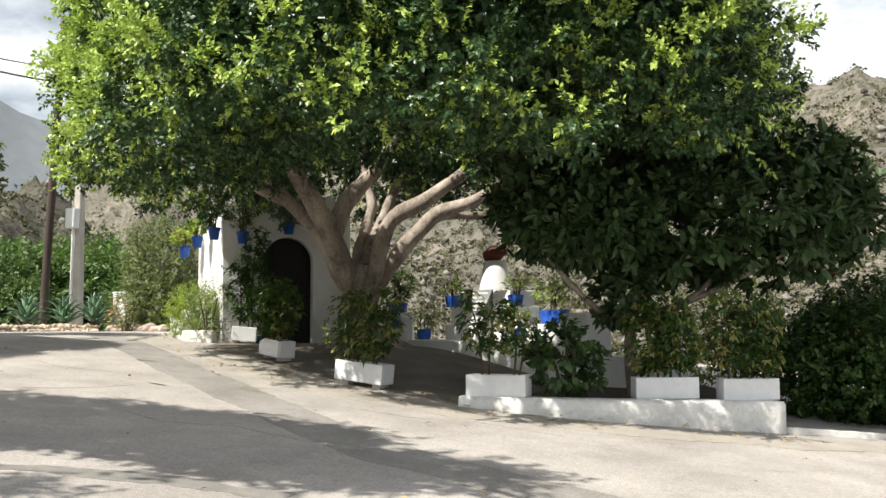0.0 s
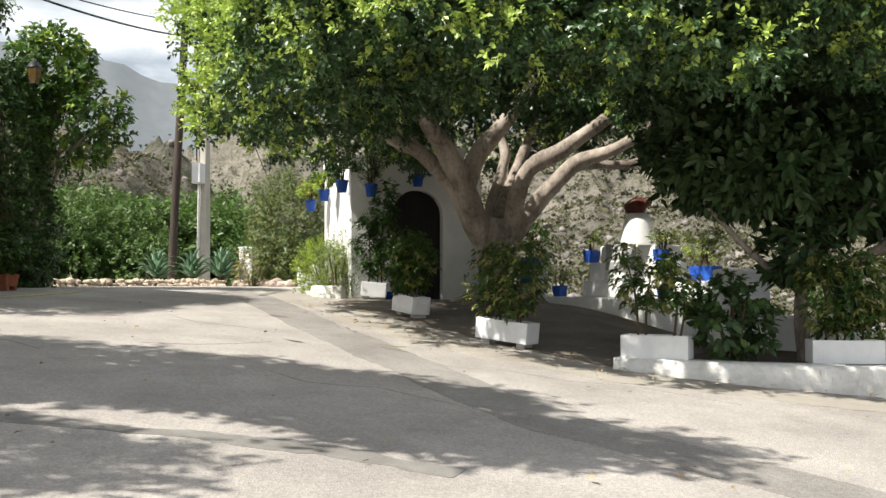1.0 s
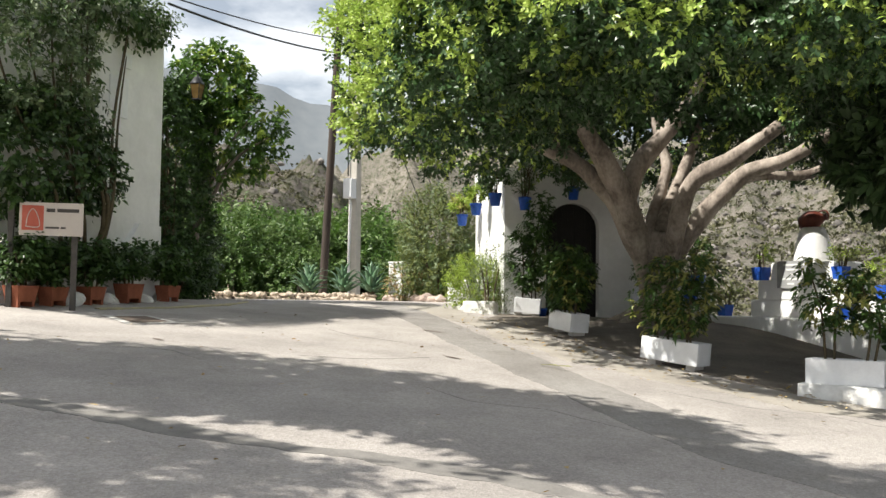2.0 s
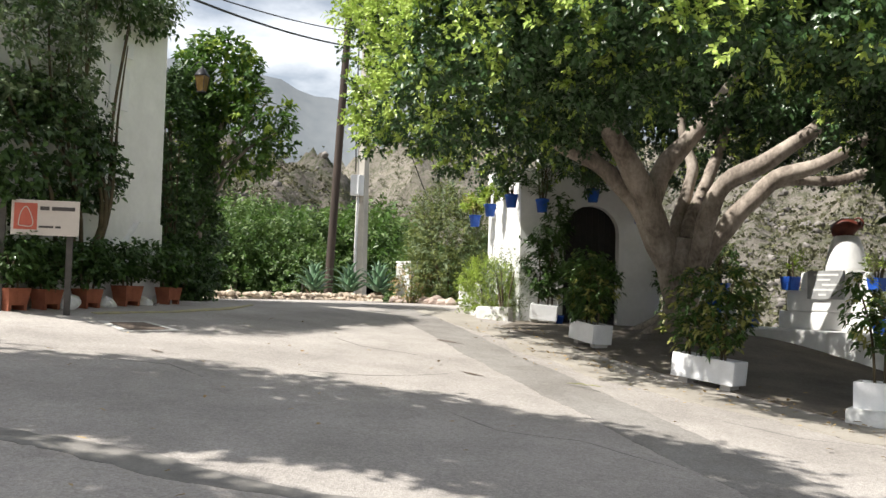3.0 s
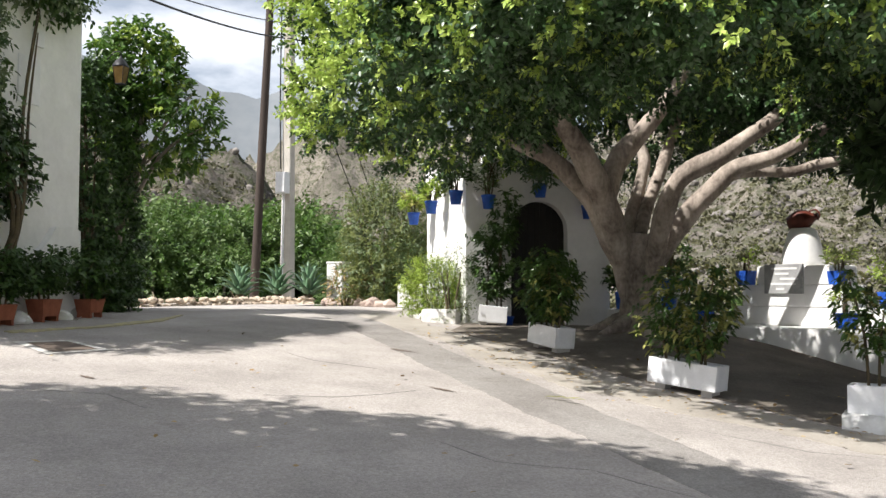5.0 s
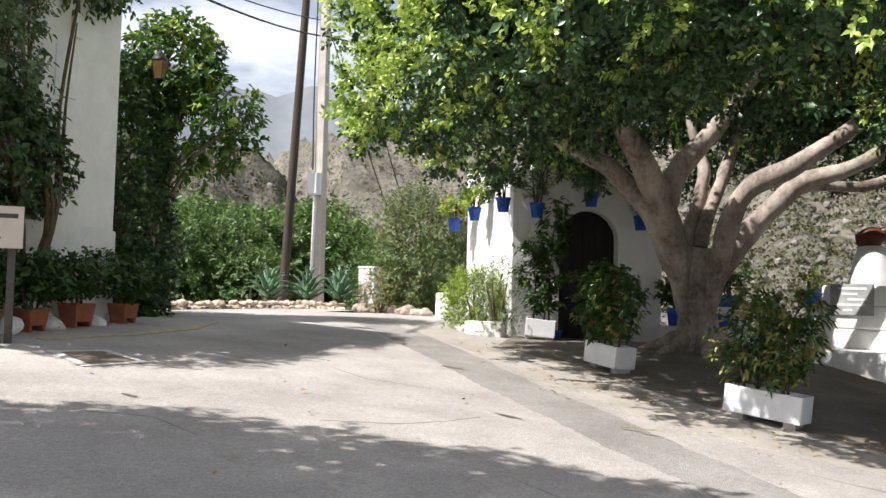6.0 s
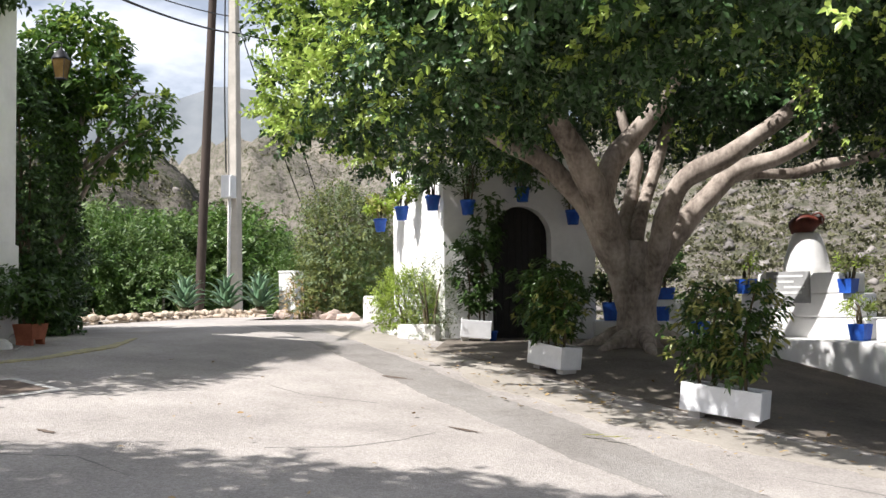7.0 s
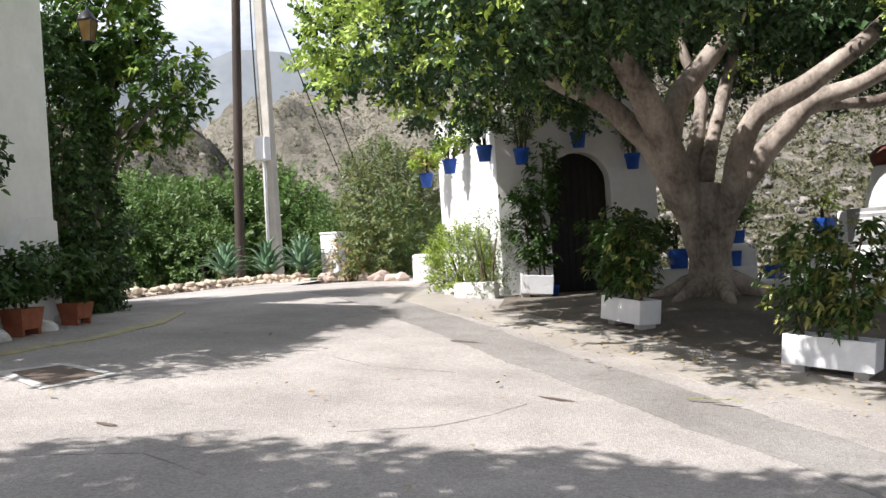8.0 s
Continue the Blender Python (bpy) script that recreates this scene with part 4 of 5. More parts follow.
def rubber_tree():
    ob = thing("rubber_tree", (2.55, 13.1, 0.42), "dark large-leaved rubber tree in deep shade on the raised bed", "tree")
    o = np.array([2.55, 13.1, 0.42])
    bm = tube(bmesh.new(), [(0, 0, -0.05), (-0.05, 0.02, 0.7), (0.1, 0.0, 1.5), (0.4, 0.1, 2.6)], [0.10, 0.08, 0.07, 0.03], 10, 0.1)
    part("trunk", bm, M_BARK, ob)
    for k, p in enumerate([(-1.3, -0.3, 2.0), (1.8, 0.1, 2.4), (2.6, 0.2, 2.2), (-0.4, 0.5, 2.6), (0.8, -0.5, 1.9)]):
        part("limb", tube(bmesh.new(), [(0, 0, 0.8 + 0.1 * k), (p[0] * 0.5, p[1] * 0.5, 1.3 + 0.1 * k), p], [0.05, 0.04, 0.015], 8, 0.1, k), M_BARK, ob)
    P1, G1 = shell(1700, np.array([3.55, 13.3, 3.02]) - o, (2.2, 1.3, 0.92), 2.5, (0.5, 1.0), 0.16, 1.8, 31, tufts=0.05)
    P2, G2 = shell(600, np.array([1.98, 12.8, 2.78]) - o, (0.92, 0.7, 0.50), 2.2, (0.45, 1.0), 0.18, 2.2, 33, tufts=0.06)
    P3, G3 = shell(80, np.array([2.45, 12.9, 1.8]) - o, (0.40, 0.45, 0.45), 2.2, (0.3, 1.0), 0.2, 2.2, 34)
    foliage("crown", np.vstack([P1, P2, P3]), np.vstack([G1, G2, G3]), ob, [M_RUBBER], 9, 0.13, 0.185, 0.078, 0, 0.75, 0.45, 0.85, 0.6, 0.12, 32)
    Q, H = shell(26, np.array([3.5, 13.3, 3.0]) - o, (2.4, 1.35, 1.05), 2.5, (0.97, 1.02), 0.1, 1.5, 36)
    for k in range(len(Q)):
        d = unit(H[k:k + 1] * 0.5 + np.array([[RNG.normal(0, 0.5), RNG.normal(0, 0.5), 0.8]]))
        part("leaf_sheath", leaf_mesh("leaf_sheath", Q[k:k + 1], d, np.array([[0.3, -0.9, 0.2]]), np.array([0.2]), np.array([0.022]), [M_SHOOT]), None, ob, "reddish leaf sheath")
    return ob


rubber_tree()


def bush(name, centre, half, label, mats, n=500, count=9, length=0.2, leaf=0.09, width=0.045, young=0.3, seed=1, power=2.2, depth=(0.45, 1.0), trunk=True, lump=0.14, lump_scale=2.2, wild=0.6, up=0.3, tilt=0.5, droop=0.1, base=None, group=""):
    base = base if base is not None else centre[2] - half[2]
    ob = thing(name, (centre[0], centre[1], base), label, "shrub", group)
    o = np.array([centre[0], centre[1], base])
    bm = bmesh.new()
    r = random.Random(seed)
    for k in range(5):
        a = r.uniform(0, 6.28)
        tube(bm, [(0.06 * math.cos(a), 0.06 * math.sin(a), -0.05), (half[0] * 0.3 * math.cos(a), half[1] * 0.3 * math.sin(a), half[2] * 0.7), (half[0] * 0.6 * math.cos(a), half[1] * 0.6 * math.sin(a), half[2] * 1.5)], [0.03, 0.02, 0.008], 6)
    part("stem", bm, M_STEM, ob)
    P, G = shell(n, np.array(centre) - o, half, power, depth, lump, lump_scale, seed)
    foliage("leaves", P, G, ob, mats, count, length, leaf, width, young, wild, up, 0.9, tilt, droop, seed + 2)
    return ob


bush("shrub", (1.55, 12.15, 0.98), (0.42, 0.35, 0.50), "dark glossy shrub beside the white trough", [M_RUBBER, M_VINE], 120, 8, 0.15, 0.115, 0.065, 0.4, 51, base=0.45)
bush("hedge", (6.6, 14.2, 0.85), (1.7, 1.3, 0.95), "dense dark hedge at the edge of the square", [M_VINE, M_UMBRELLA], 4200, 10, 0.24, 0.09, 0.05, 0.5, 52, base=0.0)
bush("shrub", (4.6, 15.6, 1.0), (0.9, 0.6, 0.9), "sunlit pale green shrub behind the raised bed", [M_LIGHTBUSH, M_BUSH], 500, 9, 0.2, 0.08, 0.035, 0.5, 53, base=0.2)

# ---- monument with bench ----


def monument():
    ob = thing("monument", (0.62, 17.55, 0.6), "whitewashed stepped monument with a marble plaque and built-in bench", "monument", turn=math.degrees(math.atan2(-0.72, 0.69)))
    # u runs along the face, v away from the square
    part("bench", boxed(-2.2, 2.2, -0.52, 0.30, -0.2, 0.52, bevel=0.03), M_WHITE, ob, "whitewashed bench")
    part("base_step", boxed(-0.95, 1.12, -0.02, 0.55, 0.522, 0.80, bevel=0.03), M_WHITE, ob)
    part("middle_step", boxed(-0.78, 0.96, -0.03, 0.5, 0.80, 1.12, bevel=0.03), M_WHITE, ob)
    part("shoulder", boxed(-0.50, 0.74, -0.035, 0.62, 1.12, 1.40, bevel=0.03), M_WHITE, ob)
    part("end_wall", boxed(2.202, 2.75, -0.45, 0.20, -0.2, 0.97, bevel=0.04), M_WHITE, ob)
    part("low_bench", boxed(2.752, 3.98, -0.40, 0.22, -0.2, 0.30, bevel=0.03), M_WHITE, ob)
    part("end_pier", boxed(3.982, 4.16, -0.36, 0.20, -0.2, 0.72, bevel=0.03), M_WHITE, ob)
    part("end_block", boxed(1.42, 2.25, -0.40, 0.25, 0.522, 0.80, bevel=0.03), M_WHITE, ob)
    bm = bmesh.new()
    lathe(bm, [(0.315, 1.36), (0.305, 1.48), (0.275, 1.64), (0.235, 1.80), (0.195, 1.91), (0.16, 1.955), (0.02, 1.97)], 24, Matrix.Translation((0.08, 0.285, 0)))
    part("dome", bm, M_WHITE, ob)
    pl = part("plaque", boxed(-0.33, 0.33, -0.075, -0.036, 0.99, 1.42, bevel=0.006), M_PLAQUE, ob, "grey marble plaque with worn lettering")
    for k, (a, b) in enumerate([(-0.2, 0.24), (-0.14, 0.10), (-0.05, 0.26), (-0.22, 0.22), (-0.12, 0.02)]):
        z = 1.36 - k * 0.075
        part("text_line", boxed(a, b, -0.079, -0.0745, z - 0.018, z + 0.012), M_CARVED, pl)
    return ob


mon = monument()
MON = mon.matrix_world.copy()


def clay_jug():
    p = MON @ Vector((0.08, 0.285, 1.955))
    ob = thing("clay_jug", p, "dark red clay jug lying on the monument's dome", "jug", turn=-20)
    m = pose(-0.02, 0, 0.12, 0, 78, 0)
    bm = lathe(bmesh.new(), [(0.03, -0.20), (0.09, -0.19), (0.14, -0.08), (0.155, 0.0), (0.13, 0.10), (0.07, 0.17), (0.05, 0.21), (0.065, 0.24), (0.05, 0.245)], 18, m)
    part("body", bm, M_JUG, ob)
    part("handle", tube(bmesh.new(), [(0.08, 0.0, 0.24), (0.18, 0.0, 0.27), (0.24, 0.0, 0.20), (0.22, 0, 0.13)], [0.014, 0.014, 0.014, 0.012], 8), M_JUG, ob)
    return ob


clay_jug()


def flower_pot(place, turn=0, size=0.22, tall=0.95, square=True, hung=False, label="cobalt-blue square flower pot", material=None, name="flower_pot", depth=None, group="blue flower pots"):
    ob = thing(name, place, label, "flower pot", group, turn=turn)
    material = material or M_BLUE
    bm = bmesh.new()
    depth = depth or size
    if square:
        h = size * tall
        rings = []
        for s, z in ((0.40, 0), (0.5, h), (0.5, h), (0.44, h), (0.42, h - 0.035)):
            rings.append([bm.verts.new((sx * s * size, sy * s * depth, z)) for sx, sy in ((-1, -1), (1, -1), (1, 1), (-1, 1))])
        for a, b in zip(rings, rings[1:]):
            for k in range(4):
                bm.faces.new((a[k], a[(k + 1) % 4], b[(k + 1) % 4], b[k]))
        bm.faces.new(rings[0][::-1])
        bmesh.ops.remove_doubles(bm, verts=bm.verts, dist=0.0005)
        part("pot", bm, material, ob)
        part("soil", boxed(-0.42 * size, 0.42 * size, -0.42 * depth, 0.42 * depth, h - 0.06, h - 0.03), M_SOIL, ob, "dark soil")
    else:
        h = size * tall
        lathe(bm, [(size * 0.34, 0), (size * 0.46, h * 0.82), (size * 0.5, h * 0.83), (size * 0.5, h), (size * 0.44, h), (size * 0.42, h * 0.85)], 16)
        part("pot", bm, material, ob)
        part("soil", lathe(bmesh.new(), [(size * 0.40, h * 0.78), (size * 0.41, h * 0.86)], 16), M_SOIL, ob, "dark soil")
    if hung:
        part("bracket", boxed(-0.012, 0.012, 0.0, size * 0.62, h * 0.66, h * 0.7), M_IRON, ob)
    return ob, (place[0], place[1], place[2] + h)


def pot_plant(place, height, radius, mats, seed, label, n=40, leaf=0.09, width=0.02, stems=3, name="pot_plant", young=0.4, droop=0.2, count=8, length=0.12):
    r = random.Random(seed)
    st = [(r.uniform(-0.06, 0.06), r.uniform(-0.05, 0.05), r.uniform(0.7, 1.05)) for _ in range(stems)]
    return potted_shrub(name, place, label, st, height, radius, leaf, width, mats, n // stems + 1, young, seed, 0.15, count, length, 0.8, 0.6, droop)


MT = -46
for u, v, z, s, leaf in [(-0.64, -0.10, 1.121, 0.22, 1), (0.86, -0.02, 1.121, 0.20, 1), (1.12, -0.22, 0.524, 0.22, 1), (-1.45, -0.10, 0.524, 0.20, 1)]:
    q = MON @ Vector((u, v, z))
    _, top = flower_pot(tuple(q), MT, s)
    pot_plant(top, 0.28 * leaf, 0.16, [M_BUSH, M_LIGHTBUSH], int(abs(u) * 100), "thin sprawling plant in a blue pot" if leaf == 1 else "bushy green plant in a blue pot", 24 * leaf, stems=4)
_, top = flower_pot(tuple(MON @ Vector((1.80, -0.1, 0.802))), MT, 0.44, tall=0.5, label="wide cobalt-blue planter box", depth=0.26)
pot_plant(top, 0.5, 0.25, [M_LIGHTBUSH, M_BUSH], 77, "feathery yellow-green plant in a blue box", 60, stems=5)

# ---- pots and plants on and beside the chapel ----
for k, (x, y, z, mats, lab, tall, rad, seed) in enumerate([
        (-5.62, 20.45, 2.86, [M_LIGHTBUSH, M_VARIEG], "pale green trailing plant in a hanging blue pot", 0.32, 0.20, 61),
        (-5.08, 19.45, 2.98, [M_LIGHTBUSH, M_UMBRELLA], "pale green leafy plant in a hanging blue pot", 0.34, 0.22, 62),
        (-4.40, 18.14, 3.02, [M_UMBRELLA, M_VINE], "leafy plant in a hanging blue pot", 0.45, 0.20, 63),
        (-3.88, 18.24, 2.95, [M_VINEGREY, M_VINE], "spiky grey-green plant in a hanging blue pot", 0.62, 0.16, 64),
        (-3.07, 18.60, 3.16, [M_BUSH, M_UMBRELLA], "upright green plant in a hanging blue pot", 0.45, 0.13, 65),
        (-2.30, 18.93, 2.82, [M_VINEGREY, M_BUSH], "small spiky plant in a hanging blue pot", 0.42, 0.12, 66)]):
    turn = 23 if k > 1 else -67
    _, top = flower_pot((x, y, z), turn, 0.24, square=False, hung=True, label="round cobalt-blue pot hung on the chapel wall")
    pot_plant(top, tall, rad, mats, seed, lab, 60, 0.10, 0.022 if k in (3, 5) else 0.045, 5, name="hanging_plant", young=0.4)
_, top = flower_pot((-3.55, 18.15, 1.02), 0, 0.2, square=False, label="round cobalt-blue pot standing by the chapel door")
_, top = flower_pot((-1.72, 19.05, 1.32), 0, 0.30, label="square cobalt-blue pot on a ledge beside the chapel")
pot_plant(top, 0.4, 0.2, [M_VINE, M_BUSH], 67, "dark leafy plant in a blue pot beside the chapel", 50, 0.1, 0.05, 4)
_, top = flower_pot((-0.97, 18.73, 1.642), -10, 0.36, tall=0.5, label="wide cobalt-blue pot on a white step", depth=0.24)
pot_plant(top, 0.55, 0.26, [M_VINE, M_BUSH], 69, "spreading dark green plant in a wide blue pot", 70, 0.09, 0.035, 5)
flower_pot((-1.02, 18.40, 1.332), -10, 0.22, label="small square cobalt-blue pot on a white step")
alone("ledge", boxed(-1.25, -0.68, 18.552, 18.948, 0.6, 1.64, bevel=0.03), M_WHITE, "whitewashed step carrying a wide blue pot", "ledge", "structure")
alone("ledge", boxed(-1.25, -0.75, 18.25, 18.55, 0.6, 1.33, bevel=0.03), M_WHITE, "low whitewashed step beside the bench", "ledge", "structure")
alone("ledge", boxed(-2.0, -0.7, 18.95, 19.5, 0.6, 1.318, bevel=0.03), M_WHITE, "whitewashed ledge between the chapel and the bench", "ledge", "structure")
bush("shrub", (-4.86, 18.70, 1.55), (0.42, 0.36, 0.44), "yellow-green feathery shrub against the sunlit chapel wall", [M_LIGHTBUSH, M_BUSH], 800, 12, 0.24, 0.06, 0.018, 0.25, 71, base=1.1, up=0.8)
bush("shrub", (-4.45, 18.0, 1.65), (0.28, 0.25, 0.55), "fine grey-green rosemary-like shrub by the chapel corner", [M_VINEGREY, M_BUSH], 200, 12, 0.25, 0.05, 0.014, 0.4, 72, base=1.1, up=1.0)
bush("shrub", (-6.75, 22.6, 2.6), (1.0, 0.8, 1.35), "tall dry olive-green bush behind the chapel", [M_BUSH, M_VINEGREY], 2200, 9, 0.26, 0.07, 0.028, 0.4, 73, base=1.25, up=0.6, depth=(0.25, 1.0))
bush("shrub", (-7.55, 22.5, 1.65), (0.45, 0.4, 0.45), "dry brown-green shrub by the gate pillar", [M_BUSH, M_LITTER], 260, 8, 0.18, 0.06, 0.02, 0.5, 74, base=1.25)


def rock(place, size, seed, material=None, group="rocks along the edge"):
    r = random.Random(seed)
    bm = bmesh.new()
    sc = Vector((size * r.uniform(0.95, 1.5), size * r.uniform(0.8, 1.1), size * r.uniform(0.6, 0.9)))
    for _ in range(15):
        q = Vector((r.gauss(0, 1), r.gauss(0, 1), r.gauss(0, 1))).normalized() * r.uniform(0.82, 1.08)
        bm.verts.new((q.x * sc.x, q.y * sc.y, q.z * sc.z))
    hull = bmesh.ops.convex_hull(bm, input=bm.verts[:])
    bmesh.ops.delete(bm, geom=[v for v in hull["geom_interior"] if isinstance(v, bmesh.types.BMVert)], context="VERTS")
    bmesh.ops.bevel(bm, geom=bm.edges[:], offset=size * 0.10, segments=1, affect="EDGES", profile=0.6)
    bmesh.ops.recalc_face_normals(bm, faces=bm.faces)
    ob = alone("rock", bm, material or M_ROCK, "rough pale pinkish rock lying at the road's edge", "rock", "", group)
    ob.matrix_world = pose(place[0], place[1], place[2] + size * 0.3, 0, 0, r.uniform(0, 360))
    return ob


rr = random.Random(8)
EDGE = [(-8.45, 24.3), (-8.0, 23.7), (-7.5, 22.9), (-6.9, 22.0), (-6.3, 21.2)]
for k in range(15):
    f = k / 14 * (len(EDGE) - 1)
    i = min(int(f), len(EDGE) - 2)
    a, b = EDGE[i], EDGE[i + 1]
    x, y = a[0] + (b[0] - a[0]) * (f - i) + rr.uniform(-0.1, 0.1), a[1] + (b[1] - a[1]) * (f - i)
    rock((x, y, float(gz(x, y)) - 0.02), rr.uniform(0.11, 0.22), 100 + k)
for k, (x, y, s) in enumerate([(-5.05, 18.45, 0.15), (-4.85, 18.25, 0.13), (-5.25, 18.75, 0.12), (-4.65, 18.15, 0.12)]):
    rock((x, y, float(gz(x, y)) - 0.02), s, 200 + k, M_OLDWHITE)
alone("white_block", boxed(-0.32, 0.32, -0.14, 0.14, -0.1, 0.50, bevel=0.05, m=pose(-5.72, 20.6, 1.24, 0, 0, -55)), M_OLDWHITE, "low whitewashed wall end beside the chapel", "wall", "structure")
alone("white_block", boxed(-0.30, 0.30, -0.14, 0.14, -0.1, 0.24, bevel=0.05, m=pose(-4.62, 18.02, 1.08, 0, 0, -8)), M_OLDWHITE, "rough whitewashed block edging the chapel bed", "wall", "structure")


def pillar():
    ob = thing("gate_pillar", (-8.50, 25.05, 1.18), "squat white masonry pillar at the road's crest", "pillar", turn=-18)
    part("shaft", boxed(-0.22, 0.22, -0.18, 0.18, -0.15, 1.07, bevel=0.02), M_WHITE, ob)
    part("cap", boxed(-0.235, 0.235, -0.195, 0.195, 1.072, 1.12, bevel=0.015), M_OLDWHITE, ob)


pillar()


def agave(place, seed, size=0.62):
    ob = thing("agave", place, "blue-green agave rosette in the stone-edged bed", "agave", "agaves at the crest")
    r = random.Random(seed)
    bm = bmesh.new()
    rows = []
    for k in range(7):
        f = k / 6
        w = 0.105 * math.sin(min(1, f * 1.6 + 0.35) * 2.2) * (1 - f ** 3)
        x, z = f * size * 0.95, 0.30 * size * math.sin(f * 2.7) * f
        rows.append([bm.verts.new((x, -w, z + w * 0.5)), bm.verts.new((x, 0, z - 0.012 * (1 - f))), bm.verts.new((x, w, z + w * 0.5)), bm.verts.new((x, 0, z + 0.008))])
    for a, b in zip(rows, rows[1:]):
        for k in range(4):
            bm.faces.new((a[k], a[(k + 1) % 4], b[(k + 1) % 4], b[k])).smooth = True
    me = bpy.data.meshes.new("leaf")
    bm.to_mesh(me)
    bm.free()
    me.materials.append(M_AGAVE)
    for k in range(30):
        tilt = -4 - 68 * (k / 30) ** 1.2 + r.uniform(-6, 6)
        o2 = new("leaf", me)
        o2.parent = ob
        o2.matrix_basis = pose(0, 0, 0.12 + 0.006 * k, 0, tilt, k * 137.5 + r.uniform(-9, 9)) @ Matrix.Scale(r.uniform(0.85, 1.1), 4)
    part("stump", lathe(bmesh.new(), [(0.10, -0.25), (0.12, 0.05), (0.06, 0.3)], 10), M_STEM, ob)
    return ob


for k, (x, y) in enumerate([(-10.7, 24.3), (-9.83, 24.5), (-9.1, 24.6)]):
    agave((x, y, 1.36), k, 0.66 + 0.04 * (k == 2))
bed_line = [(-10.75, 19.2), (-10.55, 20.6), (-10.4, 22.0), (-10.2, 23.0), (-9.9, 23.6), (-9.4, 23.85), (-8.85, 24.1)]
for k in range(84):
    row, f = k % 2, (k // 2) / 41 * (len(bed_line) - 1)
    i = min(int(f), len(bed_line) - 2)
    a, b = bed_line[i], bed_line[i + 1]
    x = a[0] + (b[0] - a[0]) * (f - i) + rr.uniform(-0.05, 0.05) - 0.06 * row
    y = a[1] + (b[1] - a[1]) * (f - i) + rr.uniform(-0.05, 0.05) + 0.10 * row
    rock((x, y, float(gz(x, y)) - 0.04 + 0.11 * row), rr.uniform(0.09, 0.135), 300 + k, M_RUBBLE, "stones edging the agave bed")
bm = bmesh.new()
vs = [bm.verts.new((x, y, 1.33)) for x, y in bed_line] + [bm.verts.new((x, y, 1.30)) for x, y in [(-8.6, 25.6), (-11.8, 26.8), (-12.6, 21.0)]]
bm.faces.new(vs)
bmesh.ops.recalc_face_normals(bm, faces=bm.faces)
alone("agave_bed", bm, M_EARTH, "dry earth of the agave bed", "flower bed", "structure")

# ---- poles and cables ----


def wooden_pole():
    ob = thing("wooden_pole", (-10.86, 25.5, 1.2), "dark creosoted wooden utility pole, slightly leaning", "utility pole")
    part("shaft", tube(bmesh.new(), [(0, 0, -0.3), (0.2, 0, 4.0), (0.42, 0, 8.6)], [0.115, 0.105, 0.09], 12, 0.03), M_WOOD, ob)


def concrete_pole():
    ob = thing("concrete_pole", (-10.18, 26.1, 1.2), "pale tapering concrete utility pole with a meter box", "utility pole", turn=-12)
    bm = bmesh.new()
    rings = []
    for h, w, d in ((-0.3, 0.155, 0.13), (8.9, 0.10, 0.085)):
        c = 0.02
        rings.append([bm.verts.new((x, y, h)) for x, y in ((-w + c, -d), (w - c, -d), (w, -d + c), (w, d - c), (w - c, d), (-w + c, d), (-w, d - c), (-w, -d + c))])
    for k in range(8):
        bm.faces.new((rings[0][k], rings[0][(k + 1) % 8], rings[1][(k + 1) % 8], rings[1][k]))
    bm.faces.new(rings[1])
    part("shaft", bm, M_CONC, ob)
    mb = part("meter_box", boxed(-0.145, 0.135, -0.38, -0.14, 2.86, 3.40, bevel=0.015), M_TROUGH, ob, "pale grey meter box")
    part("box_door", boxed(-0.125, 0.115, -0.395, -0.382, 2.89, 3.37, bevel=0.004), M_TROUGH, mb)
    part("conduit", tube(bmesh.new(), [(-0.02, -0.18, 2.86), (-0.05, -0.17, 1.5), (-0.05, -0.18, 0.0)], [0.035, 0.035, 0.035], 8), M_TROUGH, ob)
    part("cable_run", tube(bmesh.new(), [(-0.13, -0.16, 3.5), (-0.17, -0.15, 5.5), (-0.15, -0.14, 8.2)], [0.018, 0.018, 0.018], 6), M_CABLE, ob)


wooden_pole()
concrete_pole()


def cable(a, b, sag, radius, label):
    a, b = Vector(a), Vector(b)
    pts = [a.lerp(b, f) - Vector((0, 0, sag * 4 * f * (1 - f))) for f in np.linspace(0, 1, 12)]
    ob = alone("cable", tube(bmesh.new(), pts, [radius] * 12, 6), M_CABLE, label, "cable", "", "overhead cables")
    return ob


cable((-10.25, 25.9, 8.05), (-9.0, 14.75, 6.0), 0.14, 0.022, "thick black twisted overhead cable from pole to house")
cable((-10.25, 25.9, 8.45), (-9.05, 14.8, 6.15), 0.12, 0.014, "thin black overhead cable from pole to house")
cable((-10.15, 25.9, 8.05), (-4.5, 30.5, 8.6), 0.3, 0.020, "black overhead cable running on behind the tree")
cable((-10.1, 26.2, 8.3), (-10.2, 33, 4.1), 0.1, 0.016, "black cable descending from the pole to the slope")
cable((-9.9, 26.4, 9.6), (-9.6, 33, 4.0), 0.1, 0.016, "second black cable descending from the pole")

# ---- house ----


